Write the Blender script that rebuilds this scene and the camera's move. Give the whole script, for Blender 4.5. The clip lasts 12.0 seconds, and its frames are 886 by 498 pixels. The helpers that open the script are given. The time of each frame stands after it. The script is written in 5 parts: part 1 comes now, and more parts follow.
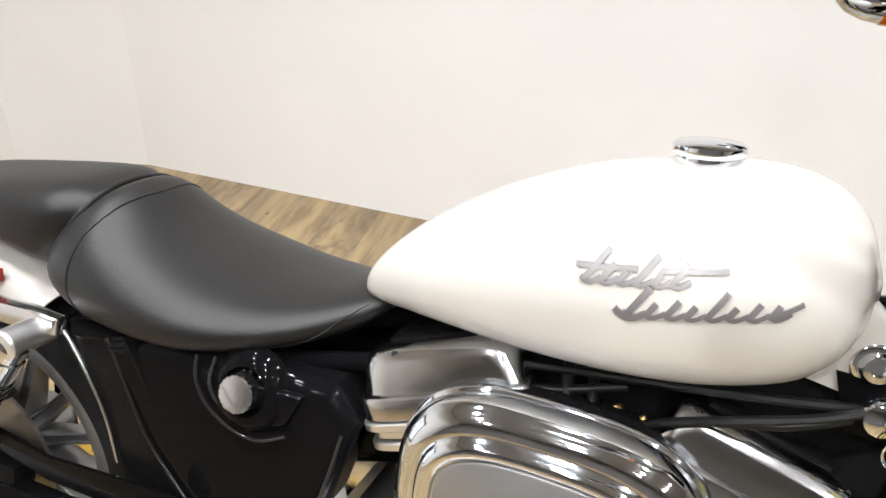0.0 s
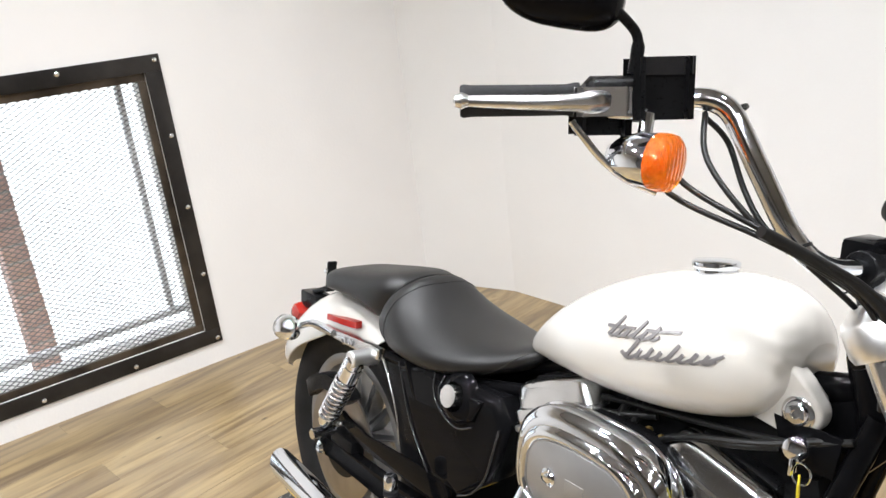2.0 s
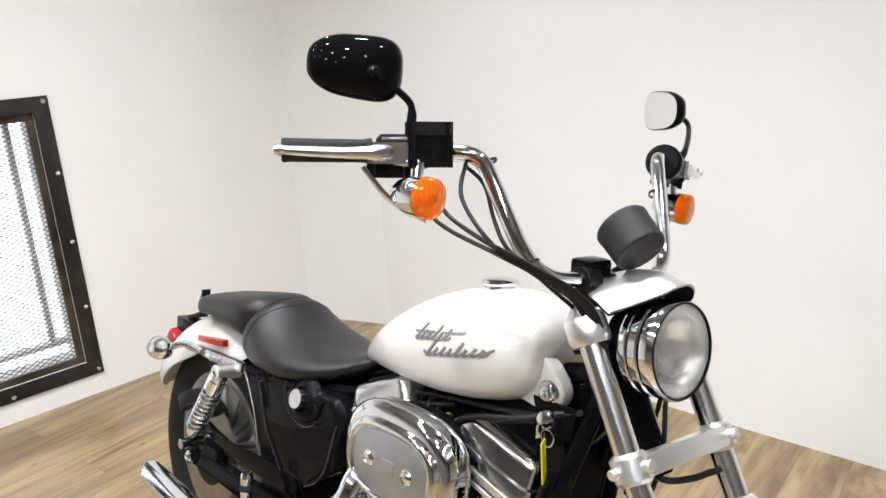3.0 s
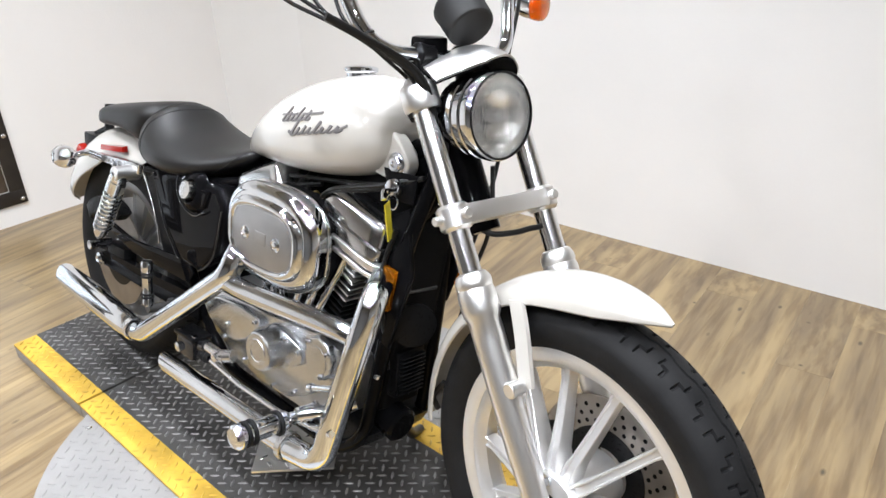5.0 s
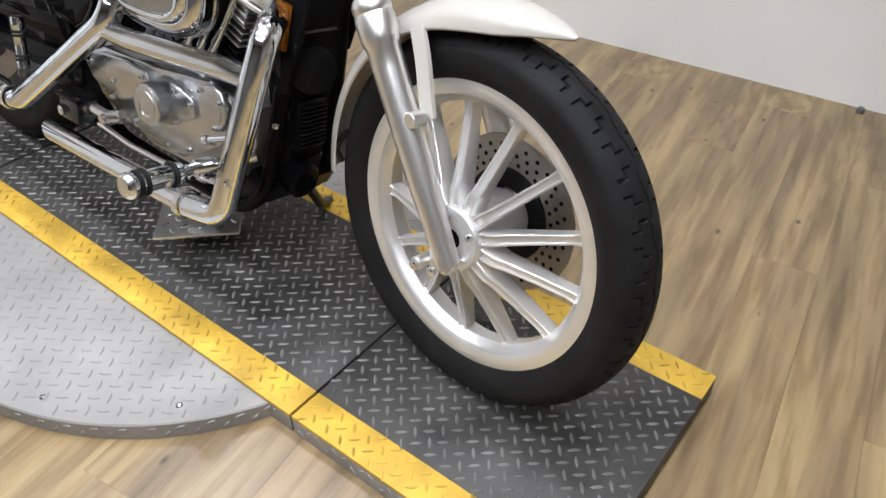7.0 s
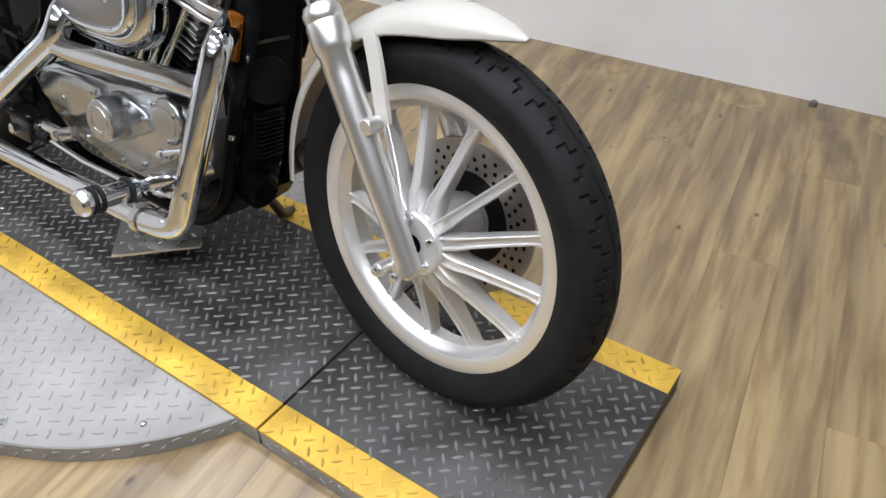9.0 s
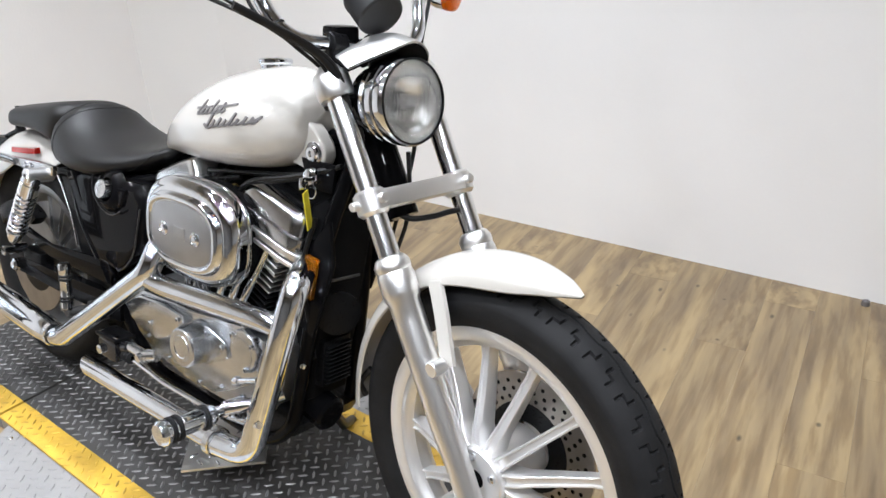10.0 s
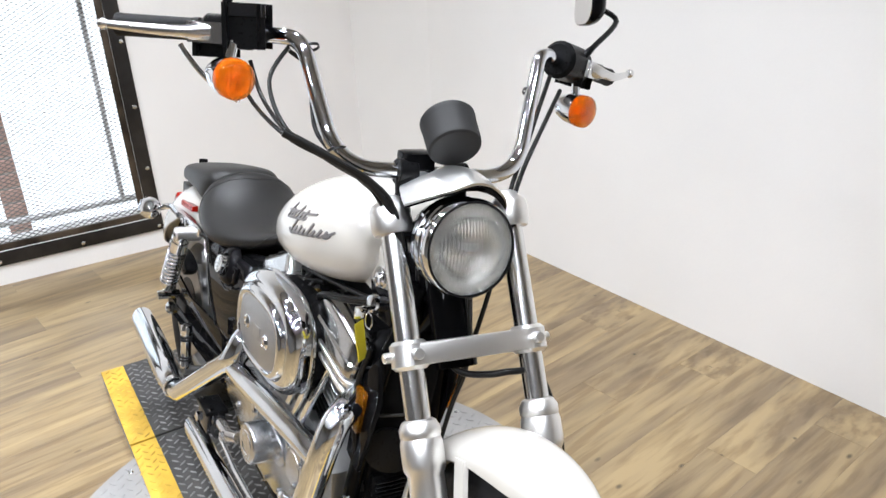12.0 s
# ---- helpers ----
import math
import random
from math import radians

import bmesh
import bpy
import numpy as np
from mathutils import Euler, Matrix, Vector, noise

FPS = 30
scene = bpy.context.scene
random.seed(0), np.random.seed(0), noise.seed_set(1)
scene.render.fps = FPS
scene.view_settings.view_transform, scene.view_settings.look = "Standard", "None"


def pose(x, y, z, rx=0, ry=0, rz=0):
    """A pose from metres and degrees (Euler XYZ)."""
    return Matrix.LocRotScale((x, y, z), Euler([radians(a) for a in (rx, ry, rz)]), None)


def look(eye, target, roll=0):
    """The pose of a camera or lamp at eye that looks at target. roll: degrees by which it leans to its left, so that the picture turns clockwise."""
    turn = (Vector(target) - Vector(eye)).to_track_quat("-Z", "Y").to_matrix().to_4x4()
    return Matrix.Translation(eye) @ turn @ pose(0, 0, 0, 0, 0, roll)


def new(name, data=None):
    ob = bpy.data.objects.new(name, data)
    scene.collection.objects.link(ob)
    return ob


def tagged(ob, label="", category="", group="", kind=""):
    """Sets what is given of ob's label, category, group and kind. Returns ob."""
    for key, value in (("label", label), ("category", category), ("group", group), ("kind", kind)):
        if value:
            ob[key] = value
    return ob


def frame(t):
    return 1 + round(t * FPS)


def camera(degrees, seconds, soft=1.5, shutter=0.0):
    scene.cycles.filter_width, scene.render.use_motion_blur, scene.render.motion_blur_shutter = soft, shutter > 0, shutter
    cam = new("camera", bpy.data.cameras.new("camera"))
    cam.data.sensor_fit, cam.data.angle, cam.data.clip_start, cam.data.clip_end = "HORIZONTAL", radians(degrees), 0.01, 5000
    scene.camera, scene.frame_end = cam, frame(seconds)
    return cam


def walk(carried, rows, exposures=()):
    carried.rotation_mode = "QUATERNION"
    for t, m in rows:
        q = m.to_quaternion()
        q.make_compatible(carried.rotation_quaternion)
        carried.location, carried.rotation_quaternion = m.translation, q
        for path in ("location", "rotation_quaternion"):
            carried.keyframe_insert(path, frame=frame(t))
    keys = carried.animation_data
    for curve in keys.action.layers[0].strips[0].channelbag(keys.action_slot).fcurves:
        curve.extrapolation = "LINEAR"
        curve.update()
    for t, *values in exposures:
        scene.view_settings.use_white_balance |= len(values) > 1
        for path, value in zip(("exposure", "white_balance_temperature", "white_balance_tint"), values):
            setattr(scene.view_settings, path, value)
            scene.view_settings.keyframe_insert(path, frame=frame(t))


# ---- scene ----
cam = camera(60.1, 12.0)
PATH = [
    (0, (0.89, -0.572, 1.228), (0.282, 1.015, 0.175), 2.7),
    (0.5, (0.912, -0.603, 1.228), (-0.115, 0.811, 0.256), -2.5),
    (1, (1.025, -0.771, 1.314), (-0.205, 0.576, 0.494), -5.5),
    (1.5, (1.258, -0.78, 1.343), (-0.207, 0.386, 0.642), -4.9),
    (2, (1.493, -0.776, 1.37), (-0.048, 0.317, 0.712), -6.7),
    (2.5, (1.661, -0.845, 1.39), (0.228, 0.416, 0.793), -5.9),
    (2.7, (1.717, -0.858, 1.406), (0.308, 0.448, 0.852), -4.3),
    (4.3, (1.981, -0.762, 1.367), (0.597, 0.488, 0.644), -4.3),
    (4.5, (2.004, -0.801, 1.353), (0.657, 0.461, 0.585), -4.3),
    (5, (2.049, -0.855, 1.298), (0.802, 0.425, 0.4), -3.1),
    (5.5, (2.083, -0.864, 1.26), (0.924, 0.424, 0.262), -1.6),
    (6, (2.093, -0.864, 1.204), (0.992, 0.395, 0.108), -0.5),
    (6.5, (2.094, -0.868, 1.155), (1.107, 0.373, -0.064), 1.0),
    (7, (2.105, -0.871, 1.134), (1.153, 0.35, -0.13), -0.2),
    (7.2, (2.11, -0.872, 1.123), (1.182, 0.354, -0.156), -0.6),
    (8.8, (2.129, -0.871, 1.11), (1.238, 0.387, -0.164), -0.7),
    (9, (2.119, -0.861, 1.131), (1.22, 0.413, -0.121), -0.7),
    (9.5, (2.11, -0.862, 1.205), (1.066, 0.432, 0.092), -3.8),
    (10, (2.097, -0.861, 1.281), (0.972, 0.525, 0.378), -3.0),
    (10.5, (2.08, -0.858, 1.341), (0.901, 0.556, 0.56), -2.2),
    (11, (2.093, -0.856, 1.354), (0.87, 0.518, 0.57), -2.1),
    (11.5, (2.1, -0.707, 1.347), (0.699, 0.451, 0.513), -6.8),
    (12, (2.134, -0.467, 1.381), (0.565, 0.473, 0.573), -2.8),
]
walk(cam, [(t, look(eye, target, roll)) for t, eye, target, roll in PATH], [(0, 0.02, 6500, 10), (1.5, 0.08, 6330, 10), (2.5, -0.06, 6400, 10), (4.5, -0.01, 6180, 10), (5.5, -0.12, 6180, 10), (6.2, -0.26, 6300, 10), (7, -0.5, 6270, 10), (9, -0.52, 6130, 10), (9.5, -0.36, 6100, 10), (10, -0.18, 6080, 10), (11, -0.10, 6050, 10), (12, -0.08, 6120, 10)])

# ---- world and light ----
world = bpy.data.worlds.new("world")
scene.world = world
world.use_nodes = True
wn = world.node_tree.nodes
sky = wn.new("ShaderNodeTexSky")
sky.sky_type, sky.sun_disc, sky.sun_elevation, sky.sun_rotation = "NISHITA", False, radians(40), radians(60)
world.node_tree.links.new(sky.outputs[0], wn["Background"].inputs[0])
wn["Background"].inputs[1].default_value = 0.15

ZF = -0.05          # floor level; the platform's top is at z = 0
LAMP_W = 15.0       # watts of one ceiling downlight
CEIL = 2.75
LAMPS = [(x, y) for x in (-0.4, 0.7, 1.8, 2.9) for y in (-2.5, -1.5, -0.55, 0.4) if (x, y) != (2.9, 0.4)]
for x, y in LAMPS:
    data = bpy.data.lights.new("downlight", "AREA")
    data.shape, data.size, data.energy, data.color = "DISK", 0.11, LAMP_W, (0.965, 0.975, 1.0)
    data.spread = radians(135)
    new("downlight", data).matrix_world = pose(x, y, CEIL - 0.035)


# ---- materials ----
def material(name, color, rough=0.5, metal=0.0, vary=0.12, scale=6.0, grain=220.0, bump=0.02, coat=0.0, stretch=(1, 1, 1), rvary=0.1, spec=0.5):
    m = bpy.data.materials.new(name)
    m.use_nodes = True
    n, l = m.node_tree.nodes, m.node_tree.links
    b = n["Principled BSDF"]
    tc, mp = n.new("ShaderNodeTexCoord"), n.new("ShaderNodeMapping")
    mp.inputs["Scale"].default_value = stretch
    l.new(tc.outputs["Object"], mp.inputs["Vector"])
    big, fine = n.new("ShaderNodeTexNoise"), n.new("ShaderNodeTexNoise")
    big.inputs["Scale"].default_value, big.inputs["Detail"].default_value = scale, 5.0
    fine.inputs["Scale"].default_value, fine.inputs["Detail"].default_value = grain, 3.0
    for t in (big, fine):
        l.new(mp.outputs[0], t.inputs["Vector"])
    ramp = n.new("ShaderNodeValToRGB")
    ramp.color_ramp.elements[0].position, ramp.color_ramp.elements[1].position = 0.3, 0.7
    ramp.color_ramp.elements[0].color = (*[c * (1 - vary) for c in color], 1)
    ramp.color_ramp.elements[1].color = (*[min(1, c * (1 + vary)) for c in color], 1)
    l.new(big.outputs["Fac"], ramp.inputs[0])
    l.new(ramp.outputs[0], b.inputs["Base Color"])
    rr = n.new("ShaderNodeMapRange")
    rr.inputs["To Min"].default_value, rr.inputs["To Max"].default_value = max(0.02, rough - rvary), min(1, rough + rvary)
    l.new(fine.outputs["Fac"], rr.inputs["Value"])
    l.new(rr.outputs[0], b.inputs["Roughness"])
    if bump:
        bp = n.new("ShaderNodeBump")
        bp.inputs["Strength"].default_value, bp.inputs["Distance"].default_value = bump, 0.002
        l.new(fine.outputs["Fac"], bp.inputs["Height"])
        l.new(bp.outputs[0], b.inputs["Normal"])
    b.inputs["Metallic"].default_value, b.inputs["Specular IOR Level"].default_value = metal, spec
    b.inputs["Coat Weight"].default_value, b.inputs["Coat Roughness"].default_value = coat, 0.04
    return m


def lens_material(name, color, rough=0.12, trans=0.6, ior=1.45):
    m = material(name, color, rough, vary=0.1, bump=0.0, rvary=0.03)
    b = m.node_tree.nodes["Principled BSDF"]
    b.inputs["Transmission Weight"].default_value, b.inputs["IOR"].default_value = trans, ior
    return m


def fluted(m, period, depth):
    """Upright flutes pressed into a lens."""
    n, l = m.node_tree.nodes, m.node_tree.links
    wave, bp, tc = n.new("ShaderNodeTexWave"), n.new("ShaderNodeBump"), n.new("ShaderNodeTexCoord")
    wave.bands_direction = "Y"
    wave.inputs["Scale"].default_value = 2 * math.pi / (20 * period)
    bp.inputs["Strength"].default_value, bp.inputs["Distance"].default_value = 0.6, depth
    l.new(tc.outputs["Object"], wave.inputs["Vector"])
    l.new(wave.outputs["Fac"], bp.inputs["Height"])
    l.new(bp.outputs[0], n["Principled BSDF"].inputs["Normal"])


def glow_material(name, color, strength):
    m = bpy.data.materials.new(name)
    m.use_nodes = True
    n, l = m.node_tree.nodes, m.node_tree.links
    e = n.new("ShaderNodeEmission")
    e.inputs[0].default_value, e.inputs[1].default_value = (*color, 1), strength
    l.new(e.outputs[0], n["Material Output"].inputs[0])
    return m


M_WALL = material("wall_paint", (0.85, 0.835, 0.815), 0.7, vary=0.02, scale=2.0, grain=90, bump=0.25)
M_UNSEEN_GREY = material("unseen_grey_wall", (0.15, 0.145, 0.14), 0.7, vary=0.05, scale=2.0, grain=90, bump=0.2)
M_TRIM = material("white_trim", (0.8, 0.8, 0.79), 0.5, vary=0.03)
M_UNSEEN_PALE = material("unseen_pale_wall", (0.5, 0.49, 0.48), 0.7, vary=0.03, scale=2.0, grain=90, bump=0.2)
M_CEIL = material("grey_ceiling_paint", (0.26, 0.26, 0.26), 0.8, vary=0.02, scale=2.0, grain=90, bump=0.1)
M_TANK = material("pearl_white_paint", (0.53, 0.508, 0.465), 0.32, vary=0.015, scale=3.0, bump=0.0, coat=1.0, rvary=0.02)
M_CHROME = material("chrome", (0.81, 0.845, 0.895), 0.06, 1.0, vary=0.04, scale=12, bump=0.0, rvary=0.03)
M_FORKTUBE = material("hard_chrome", (0.86, 0.87, 0.88), 0.20, 1.0, vary=0.04, scale=12, bump=0.0, rvary=0.05)
M_ALU = material("polished_aluminium", (0.76, 0.765, 0.77), 0.22, 1.0, vary=0.05, scale=10, bump=0.0, rvary=0.0)
M_COVER = material("satin_aluminium", (0.60, 0.615, 0.635), 0.27, 1.0, vary=0.10, scale=26, bump=0.0, rvary=0.0)
M_ROCKER = material("buffed_aluminium", (0.62, 0.625, 0.63), 0.15, 1.0, vary=0.12, scale=18, bump=0.0, rvary=0.0)
M_EDGE = material("polished_black_edge", (0.012, 0.012, 0.013), 0.10, vary=0.2, bump=0.0, rvary=0.03, spec=0.6)
M_CAST = material("cast_aluminium", (0.66, 0.65, 0.63), 0.40, 1.0, vary=0.06, scale=10, grain=400, bump=0.08)
M_FORK = material("brushed_aluminium", (0.87, 0.865, 0.855), 0.33, 0.96, vary=0.04, scale=10, bump=0.0, rvary=0.0)
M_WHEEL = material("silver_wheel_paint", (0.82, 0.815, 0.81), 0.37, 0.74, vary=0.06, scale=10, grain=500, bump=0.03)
# The front wheel's silver, darkened here to carry the rear wheel's shade.
M_WHEEL_SHADED = material("shaded_wheel_paint", (0.31, 0.31, 0.31), 0.4, 0.8, vary=0.1, scale=10, grain=500, bump=0.03)
M_ENGINE = material("engine_silver", (0.42, 0.42, 0.415), 0.42, 0.9, vary=0.16, scale=16, grain=500, bump=0.1)
M_GLOSS = material("gloss_black", (0.004, 0.004, 0.0045), 0.04, vary=0.2, bump=0.0, rvary=0.02, spec=0.06)
M_SATIN = material("satin_black", (0.006, 0.006, 0.0065), 0.30, vary=0.25, bump=0.04, spec=0.10)
M_MATT = material("matt_black", (0.006, 0.006, 0.0065), 0.7, vary=0.3, scale=12, bump=0.08, spec=0.06)
M_POD = material("grained_black_plastic", (0.019, 0.019, 0.0195), 0.55, vary=0.15, scale=12, grain=500, bump=0.15, spec=0.3)
M_RUBBER = material("tyre_rubber", (0.013, 0.013, 0.0135), 0.6, vary=0.25, scale=18, bump=0.12, spec=0.14)
M_VINYL = material("black_vinyl", (0.0085, 0.0083, 0.0082), 0.44, vary=0.15, scale=9, grain=420, bump=0.16, spec=0.42)
M_DARK = material("dark_steel", (0.05, 0.048, 0.046), 0.45, 0.5, vary=0.35, scale=14, bump=0.06)
M_BADGE = material("badge_grey", (0.18, 0.17, 0.17), 0.35, 0.4, vary=0.1, bump=0.0)
M_CABLE = material("cable_black", (0.009, 0.009, 0.009), 0.35, vary=0.15, bump=0.0, spec=0.25)
M_ORANGE = lens_material("amber_lens", (1.0, 0.36, 0.012), 0.04, 0.90)
fluted(M_ORANGE, 0.0075, 0.0012)
M_RED = lens_material("red_lens", (0.36, 0.014, 0.008), 0.10, 0.2)
M_LAMPGLASS = lens_material("clear_lens", (0.97, 0.97, 0.96), 0.04, 0.9, 1.2)
M_FLUTE = lens_material("fluted_glass", (0.97, 0.97, 0.96), 0.03, 0.98, 1.3)
fluted(M_FLUTE, 0.0050, 0.0016)
M_REFLECT = material("lamp_reflector", (0.95, 0.93, 0.88), 0.17, 0.95, vary=0.10, scale=40, grain=75, bump=0.55, rvary=0.04)
M_DISC = material("brake_disc_steel", (0.30, 0.275, 0.25), 0.34, 1.0, vary=0.15, scale=14, bump=0.04)
M_INSERT = material("satin_insert", (0.40, 0.40, 0.40), 0.42, 0.9, vary=0.06, scale=20, grain=500, bump=0.06)
M_MIRROR = material("mirror_glass", (0.85, 0.86, 0.86), 0.02, 1.0, vary=0.0, bump=0.0, rvary=0.0)
M_BRASS = material("brass", (0.55, 0.40, 0.16), 0.3, 1.0, vary=0.1, bump=0.02)
M_YELLOWTAG = material("yellow_tag", (0.62, 0.52, 0.03), 0.45, vary=0.06, bump=0.02)
M_PLATE = material("worn_black_tread_plate", (0.048, 0.046, 0.044), 0.46, 0.0, vary=0.45, scale=7, grain=160, bump=0.15, spec=0.32)
M_PLATE_LUG = material("worn_tread_lug", (0.22, 0.218, 0.215), 0.36, 0.5, vary=0.5, scale=9, grain=160, bump=0.1)
M_YELLOW_LUG = material("yellow_paint_worn_through", (0.51, 0.325, 0.045), 0.5, 0.05, vary=0.5, scale=11, grain=140, bump=0.1)
M_CONCRETE = material("pale_concrete", (0.72, 0.71, 0.69), 0.9, vary=0.08, bump=0.2)
M_YELLOW = material("worn_yellow_paint", (0.56, 0.35, 0.04), 0.62, vary=0.28, scale=9, grain=120, bump=0.1)
M_TREAD = material("aluminium_tread_plate", (0.31, 0.302, 0.295), 0.58, 0.35, vary=0.14, scale=6, grain=200, bump=0.1)
M_STEEL = material("blackened_steel", (0.035, 0.032, 0.030), 0.38, 0.6, vary=0.5, scale=5, grain=60, bump=0.08)
M_MESH = material("dull_steel_mesh", (0.16, 0.158, 0.155), 0.5, 0.5, vary=0.2, bump=0.02)
M_BRONZE = material("heat_stained_steel", (0.075, 0.058, 0.042), 0.42, 0.5, vary=0.75, scale=6, grain=50, bump=0.08, stretch=(1, 1, 1))
M_FRAMEGREY = material("white_window_frame", (0.82, 0.82, 0.82), 0.5, vary=0.06)
M_BRICK = material("red_brick", (0.58, 0.38, 0.31), 0.8, vary=0.3, scale=14, bump=0.3)
M_MORTAR = material("mortar", (0.45, 0.42, 0.38), 0.9, vary=0.15, bump=0.3)
M_OUT = glow_material("bright_daylight", (0.93, 0.97, 1.0), 2.4)
M_LAMP = glow_material("lamp_glow", (1.0, 0.94, 0.86), 22.0)
M_GLASS = lens_material("window_glass", (0.97, 0.98, 0.98), 0.02, 1.0)


def floor_material():
    m = bpy.data.materials.new("vinyl_oak_plank")
    m.use_nodes = True
    n, l = m.node_tree.nodes, m.node_tree.links
    b = n["Principled BSDF"]
    tc, mp, oi = n.new("ShaderNodeTexCoord"), n.new("ShaderNodeMapping"), n.new("ShaderNodeObjectInfo")
    off = n.new("ShaderNodeVectorMath")
    off.operation = "SCALE"
    off.inputs[0].default_value = (7.0, 13.0, 3.0)
    l.new(oi.outputs["Random"], off.inputs["Scale"])
    add = n.new("ShaderNodeVectorMath")
    l.new(tc.outputs["Object"], add.inputs[0])
    l.new(off.outputs[0], add.inputs[1])
    mp.inputs["Scale"].default_value = (8.0, 0.9, 1.0)
    l.new(add.outputs[0], mp.inputs["Vector"])
    tex = []
    for scale, detail in ((1.6, 4.0), (5.0, 9.0)):
        t = n.new("ShaderNodeTexNoise")
        t.inputs["Scale"].default_value, t.inputs["Detail"].default_value = scale, detail
        t.inputs["Distortion"].default_value = 0.15
        l.new(mp.outputs[0], t.inputs["Vector"])
        tex.append(t)
    r1, r2 = n.new("ShaderNodeValToRGB"), n.new("ShaderNodeValToRGB")
    r1.color_ramp.elements[0].position, r1.color_ramp.elements[1].position = 0.36, 0.64
    r1.color_ramp.elements[0].color, r1.color_ramp.elements[1].color = (0.196, 0.139, 0.075, 1), (0.368, 0.268, 0.134, 1)
    r2.color_ramp.elements[0].position, r2.color_ramp.elements[1].position = 0.38, 0.55
    r2.color_ramp.elements[0].color, r2.color_ramp.elements[1].color = (0.70, 0.655, 0.60, 1), (1, 1, 1, 1)
    l.new(tex[0].outputs["Fac"], r1.inputs[0])
    l.new(tex[1].outputs["Fac"], r2.inputs[0])
    mul = n.new("ShaderNodeMixRGB")
    mul.blend_type = "MULTIPLY"
    mul.inputs[0].default_value = 1.0
    l.new(r1.outputs[0], mul.inputs[1])
    l.new(r2.outputs[0], mul.inputs[2])
    vor, spot = n.new("ShaderNodeTexVoronoi"), n.new("ShaderNodeMapRange")
    vmap = n.new("ShaderNodeMapping")
    vmap.inputs["Scale"].default_value = (1.0, 0.6, 1.0)
    l.new(add.outputs[0], vmap.inputs["Vector"])
    l.new(vmap.outputs[0], vor.inputs["Vector"])
    vor.inputs["Scale"].default_value = 9.0
    spot.inputs["From Min"].default_value, spot.inputs["From Max"].default_value = 0.025, 0.075
    spot.inputs["To Min"].default_value, spot.inputs["To Max"].default_value = 0.30, 1.0
    l.new(vor.outputs["Distance"], spot.inputs["Value"])
    knot = n.new("ShaderNodeMixRGB")
    knot.blend_type = "MULTIPLY"
    knot.inputs[0].default_value = 1.0
    l.new(mul.outputs[0], knot.inputs[1])
    l.new(spot.outputs[0], knot.inputs[2])
    hsv = n.new("ShaderNodeHueSaturation")
    rng = n.new("ShaderNodeMapRange")
    rng.inputs["To Min"].default_value, rng.inputs["To Max"].default_value = 0.98, 1.02
    l.new(oi.outputs["Random"], rng.inputs["Value"])
    l.new(rng.outputs[0], hsv.inputs["Value"])
    l.new(knot.outputs[0], hsv.inputs["Color"])
    l.new(hsv.outputs[0], b.inputs["Base Color"])
    rr = n.new("ShaderNodeMapRange")
    rr.inputs["To Min"].default_value, rr.inputs["To Max"].default_value = 0.24, 0.42
    l.new(tex[1].outputs["Fac"], rr.inputs["Value"])
    l.new(rr.outputs[0], b.inputs["Roughness"])
    b.inputs["Specular IOR Level"].default_value = 0.8
    bp = n.new("ShaderNodeBump")
    bp.inputs["Strength"].default_value, bp.inputs["Distance"].default_value = 0.12, 0.001
    l.new(tex[1].outputs["Fac"], bp.inputs["Height"])
    l.new(bp.outputs[0], b.inputs["Normal"])
    return m


M_FLOOR = floor_material()
M_GAP = material("floor_joint", (0.15, 0.115, 0.075), 0.8, vary=0.1)


# ---- mesh helpers ----
def part(name, bm, mat, parent=None, label="", sharp=40, xf=None):
    if xf is not None:
        bm.transform(xf)
    bmesh.ops.recalc_face_normals(bm, faces=bm.faces)
    me = bpy.data.meshes.new(name)
    bm.to_mesh(me)
    bm.free()
    me.polygons.foreach_set("use_smooth", [True] * len(me.polygons))
    me.set_sharp_from_angle(angle=radians(sharp))
    me.materials.append(mat)
    ob = new(name, me)
    if parent is not None:
        ob.parent = parent
    if label:
        tagged(ob, label)
    return ob


def join(*bms):
    out = bmesh.new()
    for b in bms:
        me = bpy.data.meshes.new("tmp")
        b.to_mesh(me)
        b.free()
        out.from_mesh(me)
        bpy.data.meshes.remove(me)
    return out


def curve(keys, x):
    """Smooth interpolation through (x, value) keys."""
    if x <= keys[0][0]:
        return keys[0][1]
    if x >= keys[-1][0]:
        return keys[-1][1]
    for i in range(len(keys) - 1):
        (x0, y0), (x1, y1) = keys[i], keys[i + 1]
        if x0 <= x <= x1:
            h = x1 - x0
            m0 = (y1 - keys[i - 1][1]) / (x1 - keys[i - 1][0]) if i > 0 else (y1 - y0) / h
            m1 = (keys[i + 2][1] - y0) / (keys[i + 2][0] - x0) if i + 2 < len(keys) else (y1 - y0) / h
            t = (x - x0) / h
            return (2 * t**3 - 3 * t**2 + 1) * y0 + (t**3 - 2 * t**2 + t) * h * m0 + (3 * t**2 - 2 * t**3) * y1 + (t**3 - t**2) * h * m1


def smooth_path(pts, n=6):
    """Catmull-Rom through points."""
    p = [Vector(q) for q in pts]
    out = []
    for i in range(len(p) - 1):
        a, b, c, d = p[max(i - 1, 0)], p[i], p[i + 1], p[min(i + 2, len(p) - 1)]
        for k in range(n):
            t = k / n
            out.append(0.5 * (2 * b + (c - a) * t + (2 * a - 5 * b + 4 * c - d) * t**2 + (3 * b - a - 3 * c + d) * t**3))
    return out + [p[-1]]


